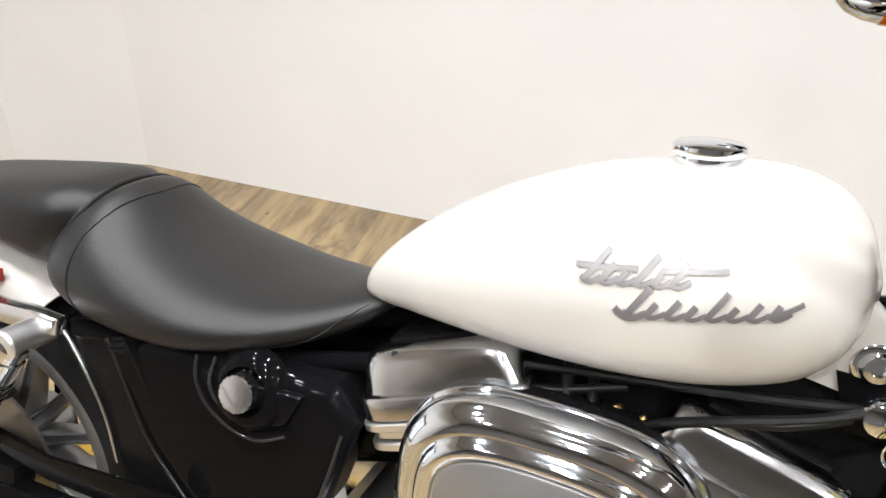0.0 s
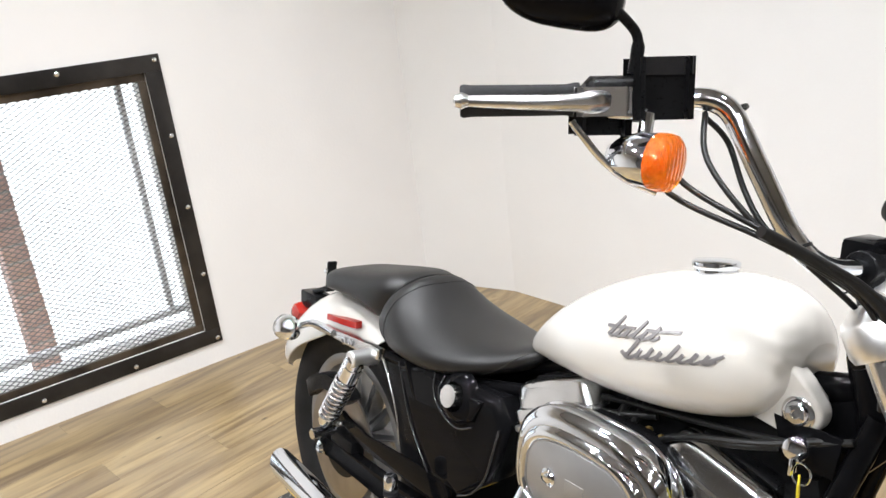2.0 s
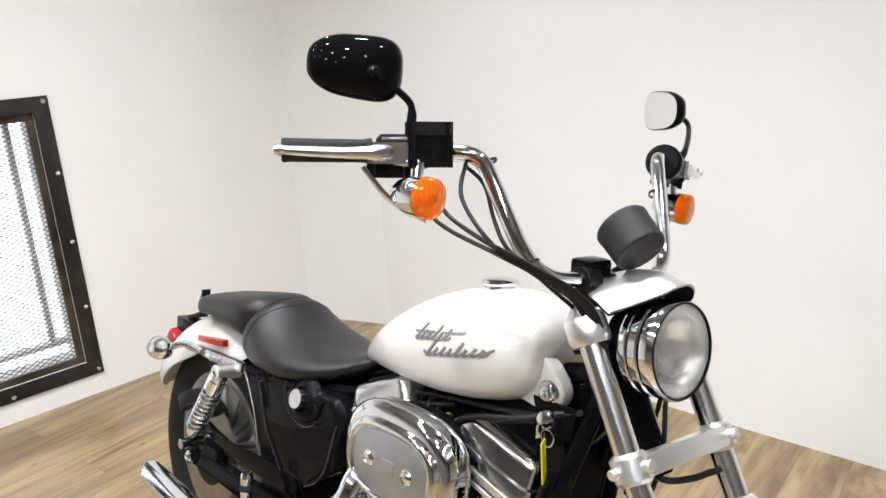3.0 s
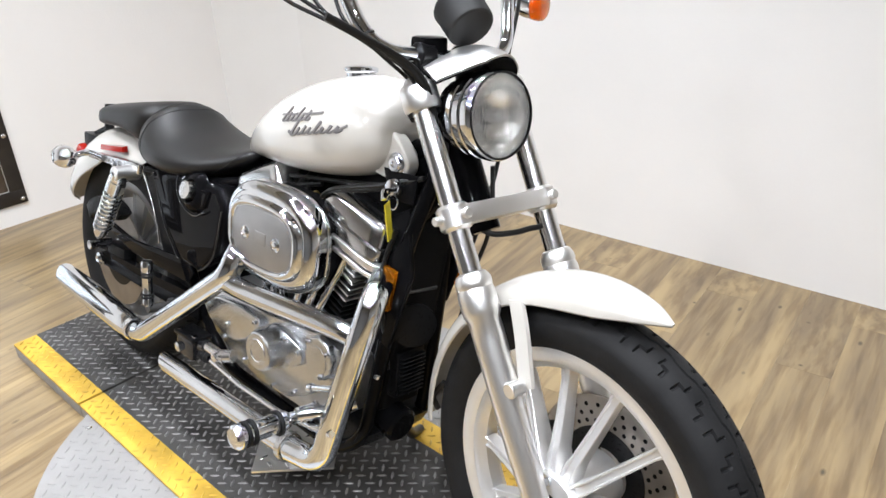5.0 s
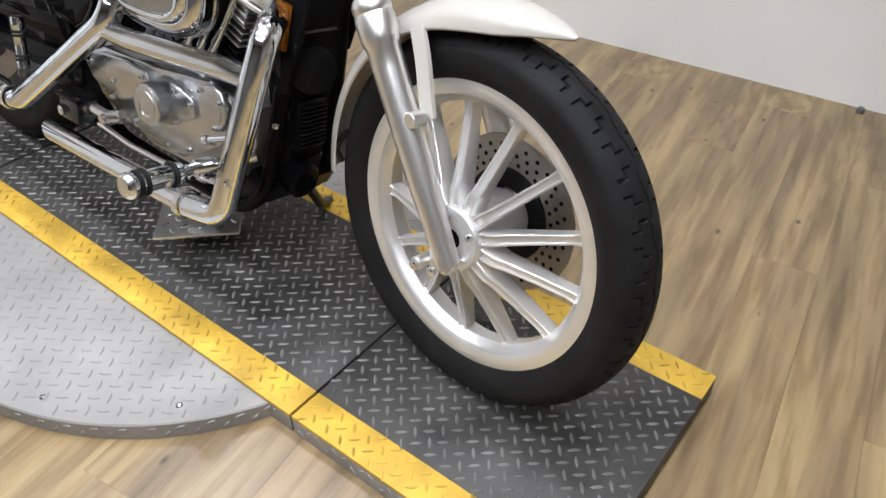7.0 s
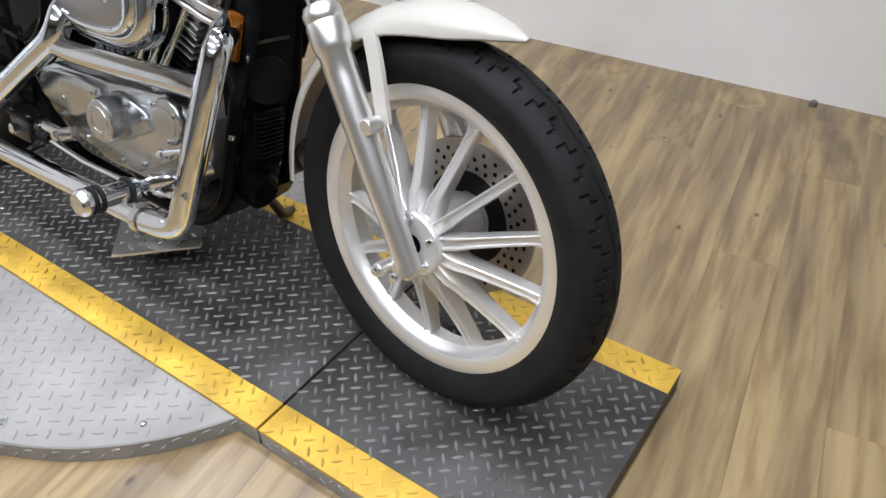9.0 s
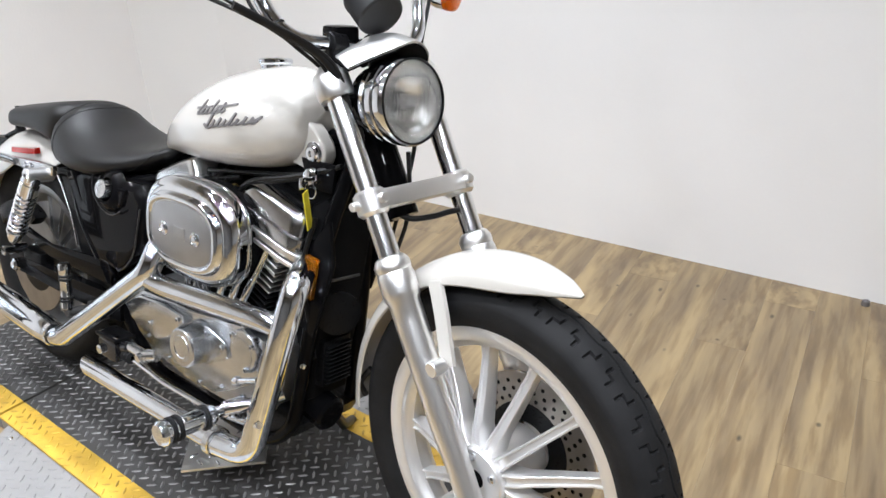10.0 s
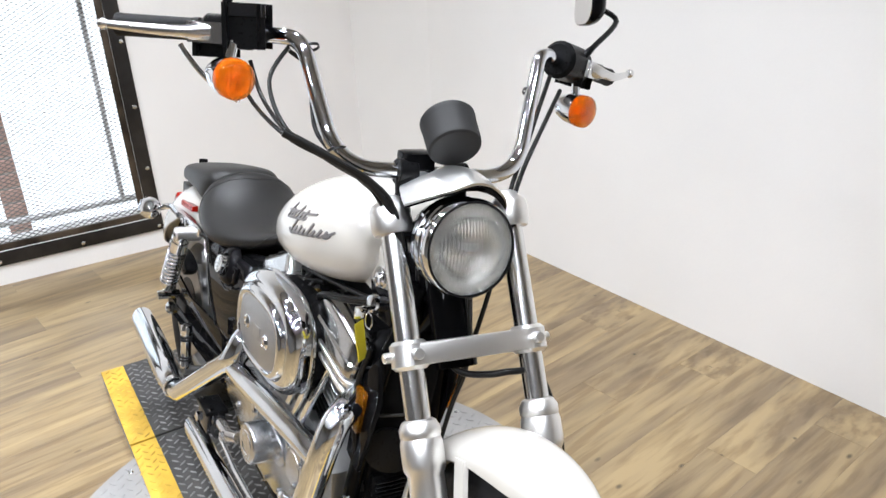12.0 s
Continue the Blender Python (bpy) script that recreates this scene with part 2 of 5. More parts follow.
def rounded_path(pts, radius, n=6):
    """Straight runs with rounded corners."""
    p = [Vector(q) for q in pts]
    out = [p[0]]
    for i in range(1, len(p) - 1):
        a, b, c = p[i - 1], p[i], p[i + 1]
        r = min(radius, (a - b).length * 0.48, (c - b).length * 0.48)
        u, v = b + (a - b).normalized() * r, b + (c - b).normalized() * r
        for k in range(n + 1):
            t = k / n
            out.append(u * (1 - t)**2 + b * 2 * t * (1 - t) + v * t * t)
    return out + [p[-1]]


def loft(rings, cap=True, closed=True):
    bm = bmesh.new()
    vs = [[bm.verts.new(v) for v in r] for r in rings]
    n = len(rings[0])
    for a, b in zip(vs, vs[1:]):
        for i in range(n if closed else n - 1):
            j = (i + 1) % n
            bm.faces.new((a[i], a[j], b[j], b[i]))
    if cap and closed:
        bm.faces.new(vs[0])
        bm.faces.new(vs[-1])
    return bm


def tube(pts, radius, seg=12, cap=True):
    """A round tube along points; radius is a number or one for each point."""
    pts = [Vector(p) for p in pts]
    rad = radius if isinstance(radius, (list, tuple)) else [radius] * len(pts)
    rings, ref = [], None
    for i, p in enumerate(pts):
        d = (pts[min(i + 1, len(pts) - 1)] - pts[max(i - 1, 0)]).normalized()
        if ref is None:
            ref = d.orthogonal().normalized()
        ref = (ref - d * ref.dot(d)).normalized()
        other = d.cross(ref)
        rings.append([p + (ref * math.cos(a) + other * math.sin(a)) * rad[i] for a in [2 * math.pi * k / seg for k in range(seg)]])
    return loft(rings, cap)


def lathe(profile, origin=(0, 0, 0), axis=(0, 1, 0), seg=32, closed=False):
    """Turns (radius, height) points about an axis through origin."""
    o, ax = Vector(origin), Vector(axis).normalized()
    u = ax.orthogonal().normalized()
    v = ax.cross(u)
    bm = bmesh.new()
    rows = []
    for r, h in profile:
        if r < 1e-5:
            rows.append([bm.verts.new(o + ax * h)])
        else:
            rows.append([bm.verts.new(o + ax * h + (u * math.cos(a) + v * math.sin(a)) * r) for a in [2 * math.pi * k / seg for k in range(seg)]])
    pairs = list(zip(rows, rows[1:])) + ([(rows[-1], rows[0])] if closed else [])
    for a, b in pairs:
        for i in range(seg):
            j = (i + 1) % seg
            if len(a) == 1 and len(b) == 1:
                continue
            if len(a) == 1:
                bm.faces.new((a[0], b[j], b[i]))
            elif len(b) == 1:
                bm.faces.new((a[i], a[j], b[0]))
            else:
                bm.faces.new((a[i], a[j], b[j], b[i]))
    return bm


def rod(a, b, r, bevel=0.0015, seg=16):
    """A round bar from a to b with softened ends."""
    a, b = Vector(a), Vector(b)
    n = (b - a).length
    e = min(bevel, n / 3, r * 0.6)
    return lathe([(0, 0), (r - e, 0), (r, e), (r, n - e), (r - e, n), (0, n)], a, b - a, seg)


def box(center, size, bevel=0.003, rot=None, seg=2):
    bm = bmesh.new()
    bmesh.ops.create_cube(bm, size=1.0)
    m = Matrix.Translation(center) @ (rot if rot is not None else Matrix.Identity(4)) @ Matrix.Diagonal((*size, 1))
    bm.transform(m)
    if bevel:
        bmesh.ops.bevel(bm, geom=list(bm.edges), offset=min(bevel, min(size) * 0.45), segments=seg, affect="EDGES", profile=0.6)
    return bm


def prism(outline, y0, y1, bevel=0.004, seg=2, frame_matrix=None):
    """A plate with an outline of (x, z) points, between two depths in y."""
    bm = bmesh.new()
    lo = [bm.verts.new((x, y0, z)) for x, z in outline]
    hi = [bm.verts.new((x, y1, z)) for x, z in outline]
    n = len(outline)
    bm.faces.new(lo)
    bm.faces.new(hi)
    for i in range(n):
        j = (i + 1) % n
        bm.faces.new((lo[i], lo[j], hi[j], hi[i]))
    if bevel:
        rim = [e for e in bm.edges if abs(e.verts[0].co.y - e.verts[1].co.y) < 1e-6]
        bmesh.ops.bevel(bm, geom=rim, offset=bevel, segments=seg, affect="EDGES", profile=0.6)
    if frame_matrix is not None:
        bm.transform(frame_matrix)
    return bm


def stadium(cx, cz, w, h, n=14, power=2.6):
    """A rounded oblong outline in x, z (a superellipse)."""
    out = []
    for k in range(n * 4):
        a = 2 * math.pi * k / (n * 4)
        c, s = math.cos(a), math.sin(a)
        out.append((cx + w / 2 * math.copysign(abs(c)**(2 / power), c), cz + h / 2 * math.copysign(abs(s)**(2 / power), s)))
    return out


def thing(name, label, category, m=None, group="", kind=""):
    ob = new(name)
    ob.empty_display_size = 0.05
    if m is not None:
        ob.matrix_world = m
    return tagged(ob, label, category, group, kind)


def solid(name, bm, mat, label, category="", kind="structure", sharp=40):
    return tagged(part(name, bm, mat, sharp=sharp), label, category, "", kind)


# ---- the room ----
NW, CORNER = (-1.51, 1.24), (-1.06, 1.422)
BACK_ANGLE = radians(4.1)
EAST, SOUTH = 5.2, -4.2
BACK_END = (EAST, CORNER[1] + (EAST - CORNER[0]) * math.tan(BACK_ANGLE))
WIN = (-1.25, 0.155, 0.042, 1.232)     # outer edge of the window's steel surround: y, y, z, z
BAND, LINER = 0.062, 0.03
OPEN = (WIN[0] + BAND, WIN[1] - BAND, WIN[2] + BAND, WIN[3] - BAND)


def wall_run(p, q, z0, z1, thick=0.2):
    """A wall between two plan points, thick to the left of the way from p to q."""
    p, q = Vector((*p, 0)), Vector((*q, 0))
    d = (q - p).normalized()
    n = Vector((-d.y, d.x, 0)) * thick
    a = [p, q, q + n, p + n]
    return loft([[v + Vector((0, 0, z0)) for v in a], [v + Vector((0, 0, z1)) for v in a]])


lw = -1.51
west = join(wall_run((lw, SOUTH), (lw, OPEN[0]), ZF - 0.1, CEIL), wall_run((lw, OPEN[1]), NW, ZF - 0.1, CEIL),
            wall_run((lw, OPEN[0]), (lw, OPEN[1]), ZF - 0.1, OPEN[2]), wall_run((lw, OPEN[0]), (lw, OPEN[1]), OPEN[3], CEIL))
solid("wall_west", west, M_WALL, "white painted plaster wall with a low window", "wall")
solid("wall_corner", wall_run(NW, CORNER, ZF - 0.1, CEIL), M_WALL, "narrow white painted wall in the corner", "wall")
solid("wall_north", wall_run(CORNER, BACK_END, ZF - 0.1, CEIL), M_WALL, "plain white painted plaster wall", "wall")
# Unseen walls added to close the room; their greys are set for reflections.
solid("wall_east", wall_run(BACK_END, (EAST, SOUTH), ZF - 0.1, CEIL), M_UNSEEN_PALE, "plain wall out of view, pale grey to brighten reflections", "wall")
solid("wall_south", wall_run((EAST, SOUTH), (lw, SOUTH), ZF - 0.1, CEIL), M_UNSEEN_GREY, "plain wall out of view, greyed to dim reflections", "wall")
ceiling_bm = box(((EAST + lw) / 2, -1.1, CEIL + 0.06), (EAST - lw + 0.5, 6.7, 0.12), 0)
solid("ceiling", ceiling_bm, M_CEIL, "flat grey painted ceiling", "ceiling")
for x, y in LAMPS:
    lamp = thing("ceiling_downlight", "round white recessed ceiling downlight, lit", "ceiling light", pose(x, y, CEIL), "ceiling downlights")
    part("trim_ring", lathe([(0.072, 0), (0.085, -0.004), (0.079, -0.014), (0.064, -0.016), (0.057, -0.004), (0.072, 0)], axis=(0, 0, 1), seg=28), M_TRIM, lamp)
    part("diffuser", lathe([(0, -0.008), (0.058, -0.008), (0.058, -0.002), (0, -0.002)], axis=(0, 0, 1), seg=28), M_LAMP, lamp)

# floor: a dark bed with planks laid on it (the planks come last)
floor = solid("floor", box(((EAST + lw) / 2, -1.1, ZF - 0.06), (EAST - lw + 0.3, 6.4, 0.11), 0), M_GAP, "tan oak-look vinyl plank floor with dark streaks", "floor")

# window: steel surround with bolts, expanded metal, an outer frame and the daylight behind
window = thing("window_1", "low window behind black steel surround and expanded metal mesh", "window", kind="structure")
y0, y1, z0, z1 = WIN
surround = []
for a, b in (((y0, z1 - BAND), (y1, z1)), ((y0, z0), (y1, z0 + BAND)), ((y0, z0 + BAND), (y0 + BAND, z1 - BAND)), ((y1 - BAND, z0 + BAND), (y1, z1 - BAND))):
    surround.append(box((lw + 0.005, (a[0] + b[0]) / 2, (a[1] + b[1]) / 2), (0.010, b[0] - a[0], b[1] - a[1]), 0.0015))
frame_part = part("window_frame", join(*surround), M_STEEL, window, "blackened flat steel surround")
bolt_places = [(y1 - 0.02, z0 + 0.02 + k * (z1 - z0 - 0.04) / 4) for k in range(5)]
bolt_places += [(y0 + 0.02, z) for y, z in bolt_places]
bolt_places += [(y1 - 0.02 - k * (y1 - y0 - 0.04) / 4, z) for k in range(1, 4) for z in (z0 + 0.02, z1 - 0.02)]
for y, z in bolt_places:
    part("bolt", lathe([(0, 0.005), (0.005, 0.0045), (0.009, 0.002), (0.0095, 0)], (lw + 0.0095, y, z), (1, 0, 0), 12), M_ALU, frame_part)
oy0, oy1, oz0, oz1 = OPEN
liner = []
for side, (a, b) in enumerate((((oy0, oz1 - LINER), (oy1, oz1)), ((oy0, oz0), (oy1, oz0 + LINER)), ((oy0, oz0 + LINER), (oy0 + LINER, oz1 - LINER)), ((oy1 - LINER, oz0 + LINER), (oy1, oz1 - LINER)))):
    liner.append(box((lw - 0.014, (a[0] + b[0]) / 2, (a[1] + b[1]) / 2), (0.016, b[0] - a[0] - 0.001, b[1] - a[1] - 0.001), 0.001))
part("inner_frame", join(*liner), M_BRONZE, window, "bronze-stained inner steel strip")
mesh_bars = bmesh.new()
dy, dz = 0.034, 0.0185
slope = dz / dy
hy, hz = oy1 - oy0, oz1 - oz0
for family in (1, -1):
    k = -int(hy / dy) - 2
    while k * dz < hz + hy * slope:
        c = k * dz
        pts = []
        for i in range(2):
            y = (0, hy)[i]
            z = c + slope * y if family == 1 else c + slope * (hy - y)
            pts.append([y, z])
        (ya, za), (yb, zb) = pts
        s = (zb - za) / (yb - ya)
        lo, hi = sorted([(0 - za) / s + ya, (hz - za) / s + ya])
        ya2, yb2 = max(0, lo), min(hy, hi)
        if yb2 - ya2 > 0.01:
            A = Vector((lw - 0.03 - 0.001 * family, oy0 + ya2, oz0 + za + s * (ya2 - ya)))
            B = Vector((lw - 0.03 - 0.001 * family, oy0 + yb2, oz0 + za + s * (yb2 - ya)))
            d = (B - A).normalized()
            w = Vector((0, -d.z, d.y)) * 0.0013
            t = Vector((0.0016, 0, 0))
            ring = [[P + w + t, P - w + t, P - w - t, P + w - t] for P in (A, B)]
            vs = [[mesh_bars.verts.new(v) for v in r] for r in ring]
            for i in range(4):
                j = (i + 1) % 4
                mesh_bars.faces.new((vs[0][i], vs[0][j], vs[1][j], vs[1][i]))
        k += 1
part("mesh_screen", mesh_bars, M_MESH, window, "dark grey expanded metal mesh")
xo = lw - 0.165
outer = []
for a, b in (((oy0, oz1 - 0.018), (oy1 - 0.002, oz1 - 0.002)), ((oy0, oz0 + 0.06), (oy1 - 0.002, oz0 + 0.078)), ((oy0, oz0 + 0.078), (oy0 + 0.018, oz1 - 0.018)), ((oy1 - 0.078, oz0 + 0.078), (oy1 - 0.06, oz1 - 0.018))):
    outer.append(box((xo, (a[0] + b[0]) / 2, (a[1] + b[1]) / 2), (0.05, b[0] - a[0], b[1] - a[1]), 0.003))
part("outer_frame", join(*outer), M_FRAMEGREY, window, "white outer window frame")
glass = part("pane", box((xo, (oy0 + oy1) / 2, (oz0 + oz1) / 2), (0.006, oy1 - oy0 - 0.06, oz1 - oz0 - 0.06), 0), M_GLASS, window)
glass.visible_shadow = False
backdrop = solid("backdrop", box((-3.2, -1.4, 0.75), (0.02, 5.5, 3.9), 0), M_OUT, "bright overcast daylight outside the window", "sky")
solid("pavement", box((-2.5, -0.6, -0.81), (1.55, 7.0, 0.10), 0.004), M_CONCRETE, "pale concrete pavement outside the window", "pavement")
pillar = thing("brick_pillar", "red brick pillar outside the window", "pillar", pose(-2.35, -0.425, 0.0), kind="structure")
part("mortar_core", box((0, 0, 0.27), (0.28, 0.098, 2.06), 0.002), M_MORTAR, pillar)
brick_mesh = None
for row in range(26):
    if brick_mesh is None:
        ob = part("brick", box((0, 0, 0), (0.295, 0.104, 0.066), 0.004), M_BRICK, pillar)
        brick_mesh = ob.data
    else:
        ob = new("brick", brick_mesh)
        ob.parent = pillar
    ob.location = (0, 0, -0.715 + 0.078 * row)

# ---- the turntable and the platform ----
TT = Vector((0.70, -0.025, 0.0))
TR, TH = 0.642, 0.040        # radius and height of the turntable
turntable = thing("turntable", "round aluminium tread plate turntable flat on the floor", "turntable", Matrix.Translation((TT.x, TT.y, ZF)))
part("disc", lathe([(0, 0.0005), (TR, 0.0005), (TR, TH - 0.003), (TR - 0.003, TH), (0.0, TH)], axis=(0, 0, 1), seg=160), M_TREAD, turntable)
for k in range(14):
    a = 2 * math.pi * (k + 0.3) / 14
    part("screw", lathe([(0, 0.0035), (0.005, 0.003), (0.008, 0)], ((TR - 0.042) * math.cos(a), (TR - 0.042) * math.sin(a), TH), (0, 0, 1), 10), M_ALU, turntable)


def lug(verts, faces, o, u, v, n, length=0.027, width=0.0066, height=0.0022):
    """One raised bar of tread plate with tapered ends, at o, along u on a face with the normal n."""
    b = len(verts)
    for p, q, h in ((0.5, 0, 0), (0.2, 0.5, 0), (-0.2, 0.5, 0), (-0.5, 0, 0), (-0.2, -0.5, 0), (0.2, -0.5, 0), (0.34, 0, 1), (0.14, 0.2, 1), (-0.14, 0.2, 1), (-0.34, 0, 1), (-0.14, -0.2, 1), (0.14, -0.2, 1)):
        verts.append(o + u * (length * p) + v * (width * q) + n * (height * h))
    faces.append(tuple(b + 6 + k for k in range(6)))
    faces.extend((b + k, b + (k + 1) % 6, b + 6 + (k + 1) % 6, b + 6 + k) for k in range(6))


def lug_mesh(verts, faces):
    me = bpy.data.meshes.new("lugs")
    me.from_pydata(verts, [], faces)
    return me


def lug_field(inside, x0, x1, y0, y1, z, pitch=0.0215, turn=radians(40), size=0.7):
    """Tread plate bars on a grid laid at an angle, every other one crosswise."""
    verts, faces = [], []
    c, s = math.cos(turn), math.sin(turn)
    n = int(math.hypot(x1 - x0, y1 - y0) / pitch / 2) + 2
    mx, my = (x0 + x1) / 2, (y0 + y1) / 2
    U, V, N = Vector((c, s, 0)), Vector((-s, c, 0)), Vector((0, 0, 1))
    for i in range(-n, n + 1):
        for j in range(-n, n + 1):
            x, y = mx + (i * c - j * s) * pitch, my + (i * s + j * c) * pitch
            if not (x0 + 0.009 < x < x1 - 0.009 and y0 + 0.009 < y < y1 - 0.009 and inside(x, y)):
                continue
            lug(verts, faces, Vector((x, y, z)), *((U, V) if (i + j) % 2 else (V, -U)), N, 0.027 * size, 0.0068 * size)
    return lug_mesh(verts, faces)


def lugs(name, me, mat, parent):
    me.materials.append(mat)
    ob = new(name, me)
    ob.parent = parent
    return tagged(ob, "", "", "", "stuff")


lugs("tread_pattern", lug_field(lambda x, y: x * x + y * y < (TR - 0.016)**2 and (y < -0.30 or y > 0.26), -TR, TR, -TR, TR, TH - 0.0002, 0.0305, radians(36), 1.0), M_TREAD, turntable)
rim_v, rim_f = [], []
for k in range(150):
    a = 2 * math.pi * k / 150
    out, along = Vector((math.cos(a), math.sin(a), 0)), Vector((-math.sin(a), math.cos(a), 0))
    tip = (along + Vector((0, 0, 1 if k % 2 else 0.25))).normalized()
    lug(rim_v, rim_f, out * (TR - 0.0003) + Vector((0, 0, 0.012 if k % 2 else 0.027)), tip, out.cross(tip), out, 0.02)
lugs("rim_pattern", lug_mesh(rim_v, rim_f), M_TREAD, turntable)

PY0, PY1, YEL = -0.333, 0.240, 0.072
SECTIONS = [(-0.387, 0.083), (0.093, 1.322), (1.328, 1.912)]
for a, b in SECTIONS:
    deck = thing("platform_section", "black tread plate platform section with worn yellow edges", "platform", pose(0, 0, 0), "platform sections")
    part("deck_plate", box(((a + b) / 2, (PY0 + PY1) / 2, -0.004), (b - a, PY1 - PY0 - 2 * YEL, 0.008), 0.001), M_PLATE, deck)
    for c, s in ((PY0 + YEL / 2, -1), (PY1 - YEL / 2, 1)):
        edge = part("edge_strip", box(((a + b) / 2, c, -0.004), (b - a, YEL - 0.0006, 0.008), 0.001), M_YELLOW, deck, "worn yellow painted edge")
        lugs("edge_pattern", lug_field(lambda x, y: True, a + 0.004, b - 0.004, c - YEL / 2 - 0.004, c + YEL / 2 + 0.004, -0.0001, 0.0255, radians(40), 0.9), M_YELLOW_LUG, deck)
        part("side_skirt", box(((a + b) / 2, c + s * (YEL / 2 - 0.004), -0.0295), (b - a, 0.006, 0.041), 0.001), M_TREAD, deck, "bare aluminium side skirt")
        skirt_v, skirt_f = [], []
        for k in range(int((b - a - 0.02) / 0.022)):
            tip = Vector((0.7, 0, 0.7 if k % 2 else -0.7)).normalized()
            lug(skirt_v, skirt_f, Vector((a + 0.02 + 0.022 * k, c + s * (YEL / 2 - 0.0012), -0.020 if k % 3 else -0.036)), tip, Vector((tip.z, 0, -tip.x)) * s, Vector((0, s, 0)), 0.02)
        lugs("skirt_pattern", lug_mesh(skirt_v, skirt_f), M_TREAD, deck)
    for e in (a + 0.004, b - 0.004):
        part("cross_rib", box((e, (PY0 + PY1) / 2, -0.0295), (0.006, PY1 - PY0 - 0.02, 0.041), 0.001), M_DARK, deck)
    lugs("tread_pattern", lug_field(lambda x, y: True, a - 0.004, b + 0.004, PY0 + YEL - 0.004, PY1 - YEL + 0.004, -0.0001, 0.0255, radians(40), 1.0), M_PLATE_LUG, deck)

jack = thing("jack_pad", "small aluminium tread plate jack pad under the engine", "jack", pose(0.843, -0.144, 0, 0, 0, 44))
part("pad_plate", box((-0.005, 0.10, 0.072), (0.19, 0.2, 0.006), 0.001), M_CAST, jack)
lugs("pad_pattern", lug_field(lambda x, y: True, -0.098, 0.088, 0.002, 0.198, 0.0749, 0.0305, radians(36), 1.0), M_ALU, jack)
part("pedestal", box((0.01, 0.13, 0.0345), (0.08, 0.08, 0.069), 0.004), M_SATIN, jack)


# ---- the motorcycle: x to the front from the rear axle, y to its left, z up from the tyres ----
LEAN_DEG, CONTACT_Y, STEER_DEG = 12.5, -0.065, -8.0
BIKE = Matrix.Translation((0, CONTACT_Y, 0)) @ Matrix.Rotation(radians(-LEAN_DEG), 4, "X")
bike = thing("motorcycle", "white and chrome cruiser motorcycle leaning on its side stand", "motorcycle", BIKE)
AXLE = Vector((1.52, 0, 0.33))
UP = Vector((-0.494, 0, 0.869))          # along the fork legs
PIVOT = Vector((1.216, 0, 0.743))
STEER = Matrix.Translation(PIVOT) @ Matrix.Rotation(radians(STEER_DEG), 4, UP) @ Matrix.Translation(-PIVOT)


def on_fork(s, y, ahead=0.0):
    """A point s along the fork legs from the axle, ahead of them."""
    return AXLE + UP * s + Vector((0.869, 0, 0.494)) * ahead + Vector((0, y, 0))


def tyre(radius, width, bead, tread_n=27, grooves=True):
    seg, half = 1120, width / 2
    prof = [(bead, -half * 0.62), (bead + 0.012, -half * 0.78), (bead + (radius - bead) * 0.35, -half * 0.97), (bead + (radius - bead) * 0.62, -half * 1.0)]
    crown = 64
    rows = []
    for r, y in prof:
        rows.append([(r, y, False)] * seg)
    base = bead + (radius - bead) * 0.66
    for k in range(crown + 1):
        v = -1 + 2 * k / crown
        y = half * 0.985 * v
        r = base + (radius - base) * (1 - abs(v)**2.3)**0.75
        row = []
        for i in range(seg):
            u = (i / seg * tread_n) % 1
            cut = False
            if grooves and abs(v) < 0.86:
                wob = 0.10 * math.copysign(min(1, abs(math.sin(2 * math.pi * u)) * 1.6), math.sin(2 * math.pi * u))
                cut = abs(v - wob * 0.5) < 0.032
                av = abs(v)
                half_turn = u if v > 0 else (u + 0.25) % 1
                for start, a, b in ((0.0, 0.12, 0.30), (0.5, 0.30, 0.12)):
                    uu = (half_turn - start) % 1
                    cut |= 0.48 < av < 0.74 and abs(uu - a) < 0.026
                    cut |= abs(av - 0.485) < 0.028 and 0.10 < uu < 0.32
                    cut |= 0.22 < av < 0.48 and abs(uu - b) < 0.026
            row.append((r - (0.0055 if cut else 0), y, cut))
        rows.append(row)
    for r, y in reversed(prof):
        rows.append([(r, -y, False)] * seg)
    bm = bmesh.new()
    vs = []
    for row in rows:
        vs.append([bm.verts.new((r * math.cos(2 * math.pi * i / seg), y, r * math.sin(2 * math.pi * i / seg))) for i, (r, y, c) in enumerate(row)])
    for a, b in zip(vs, vs[1:]):
        for i in range(seg):
            j = (i + 1) % seg
            bm.faces.new((a[i], a[j], b[j], b[i]))
    return bm


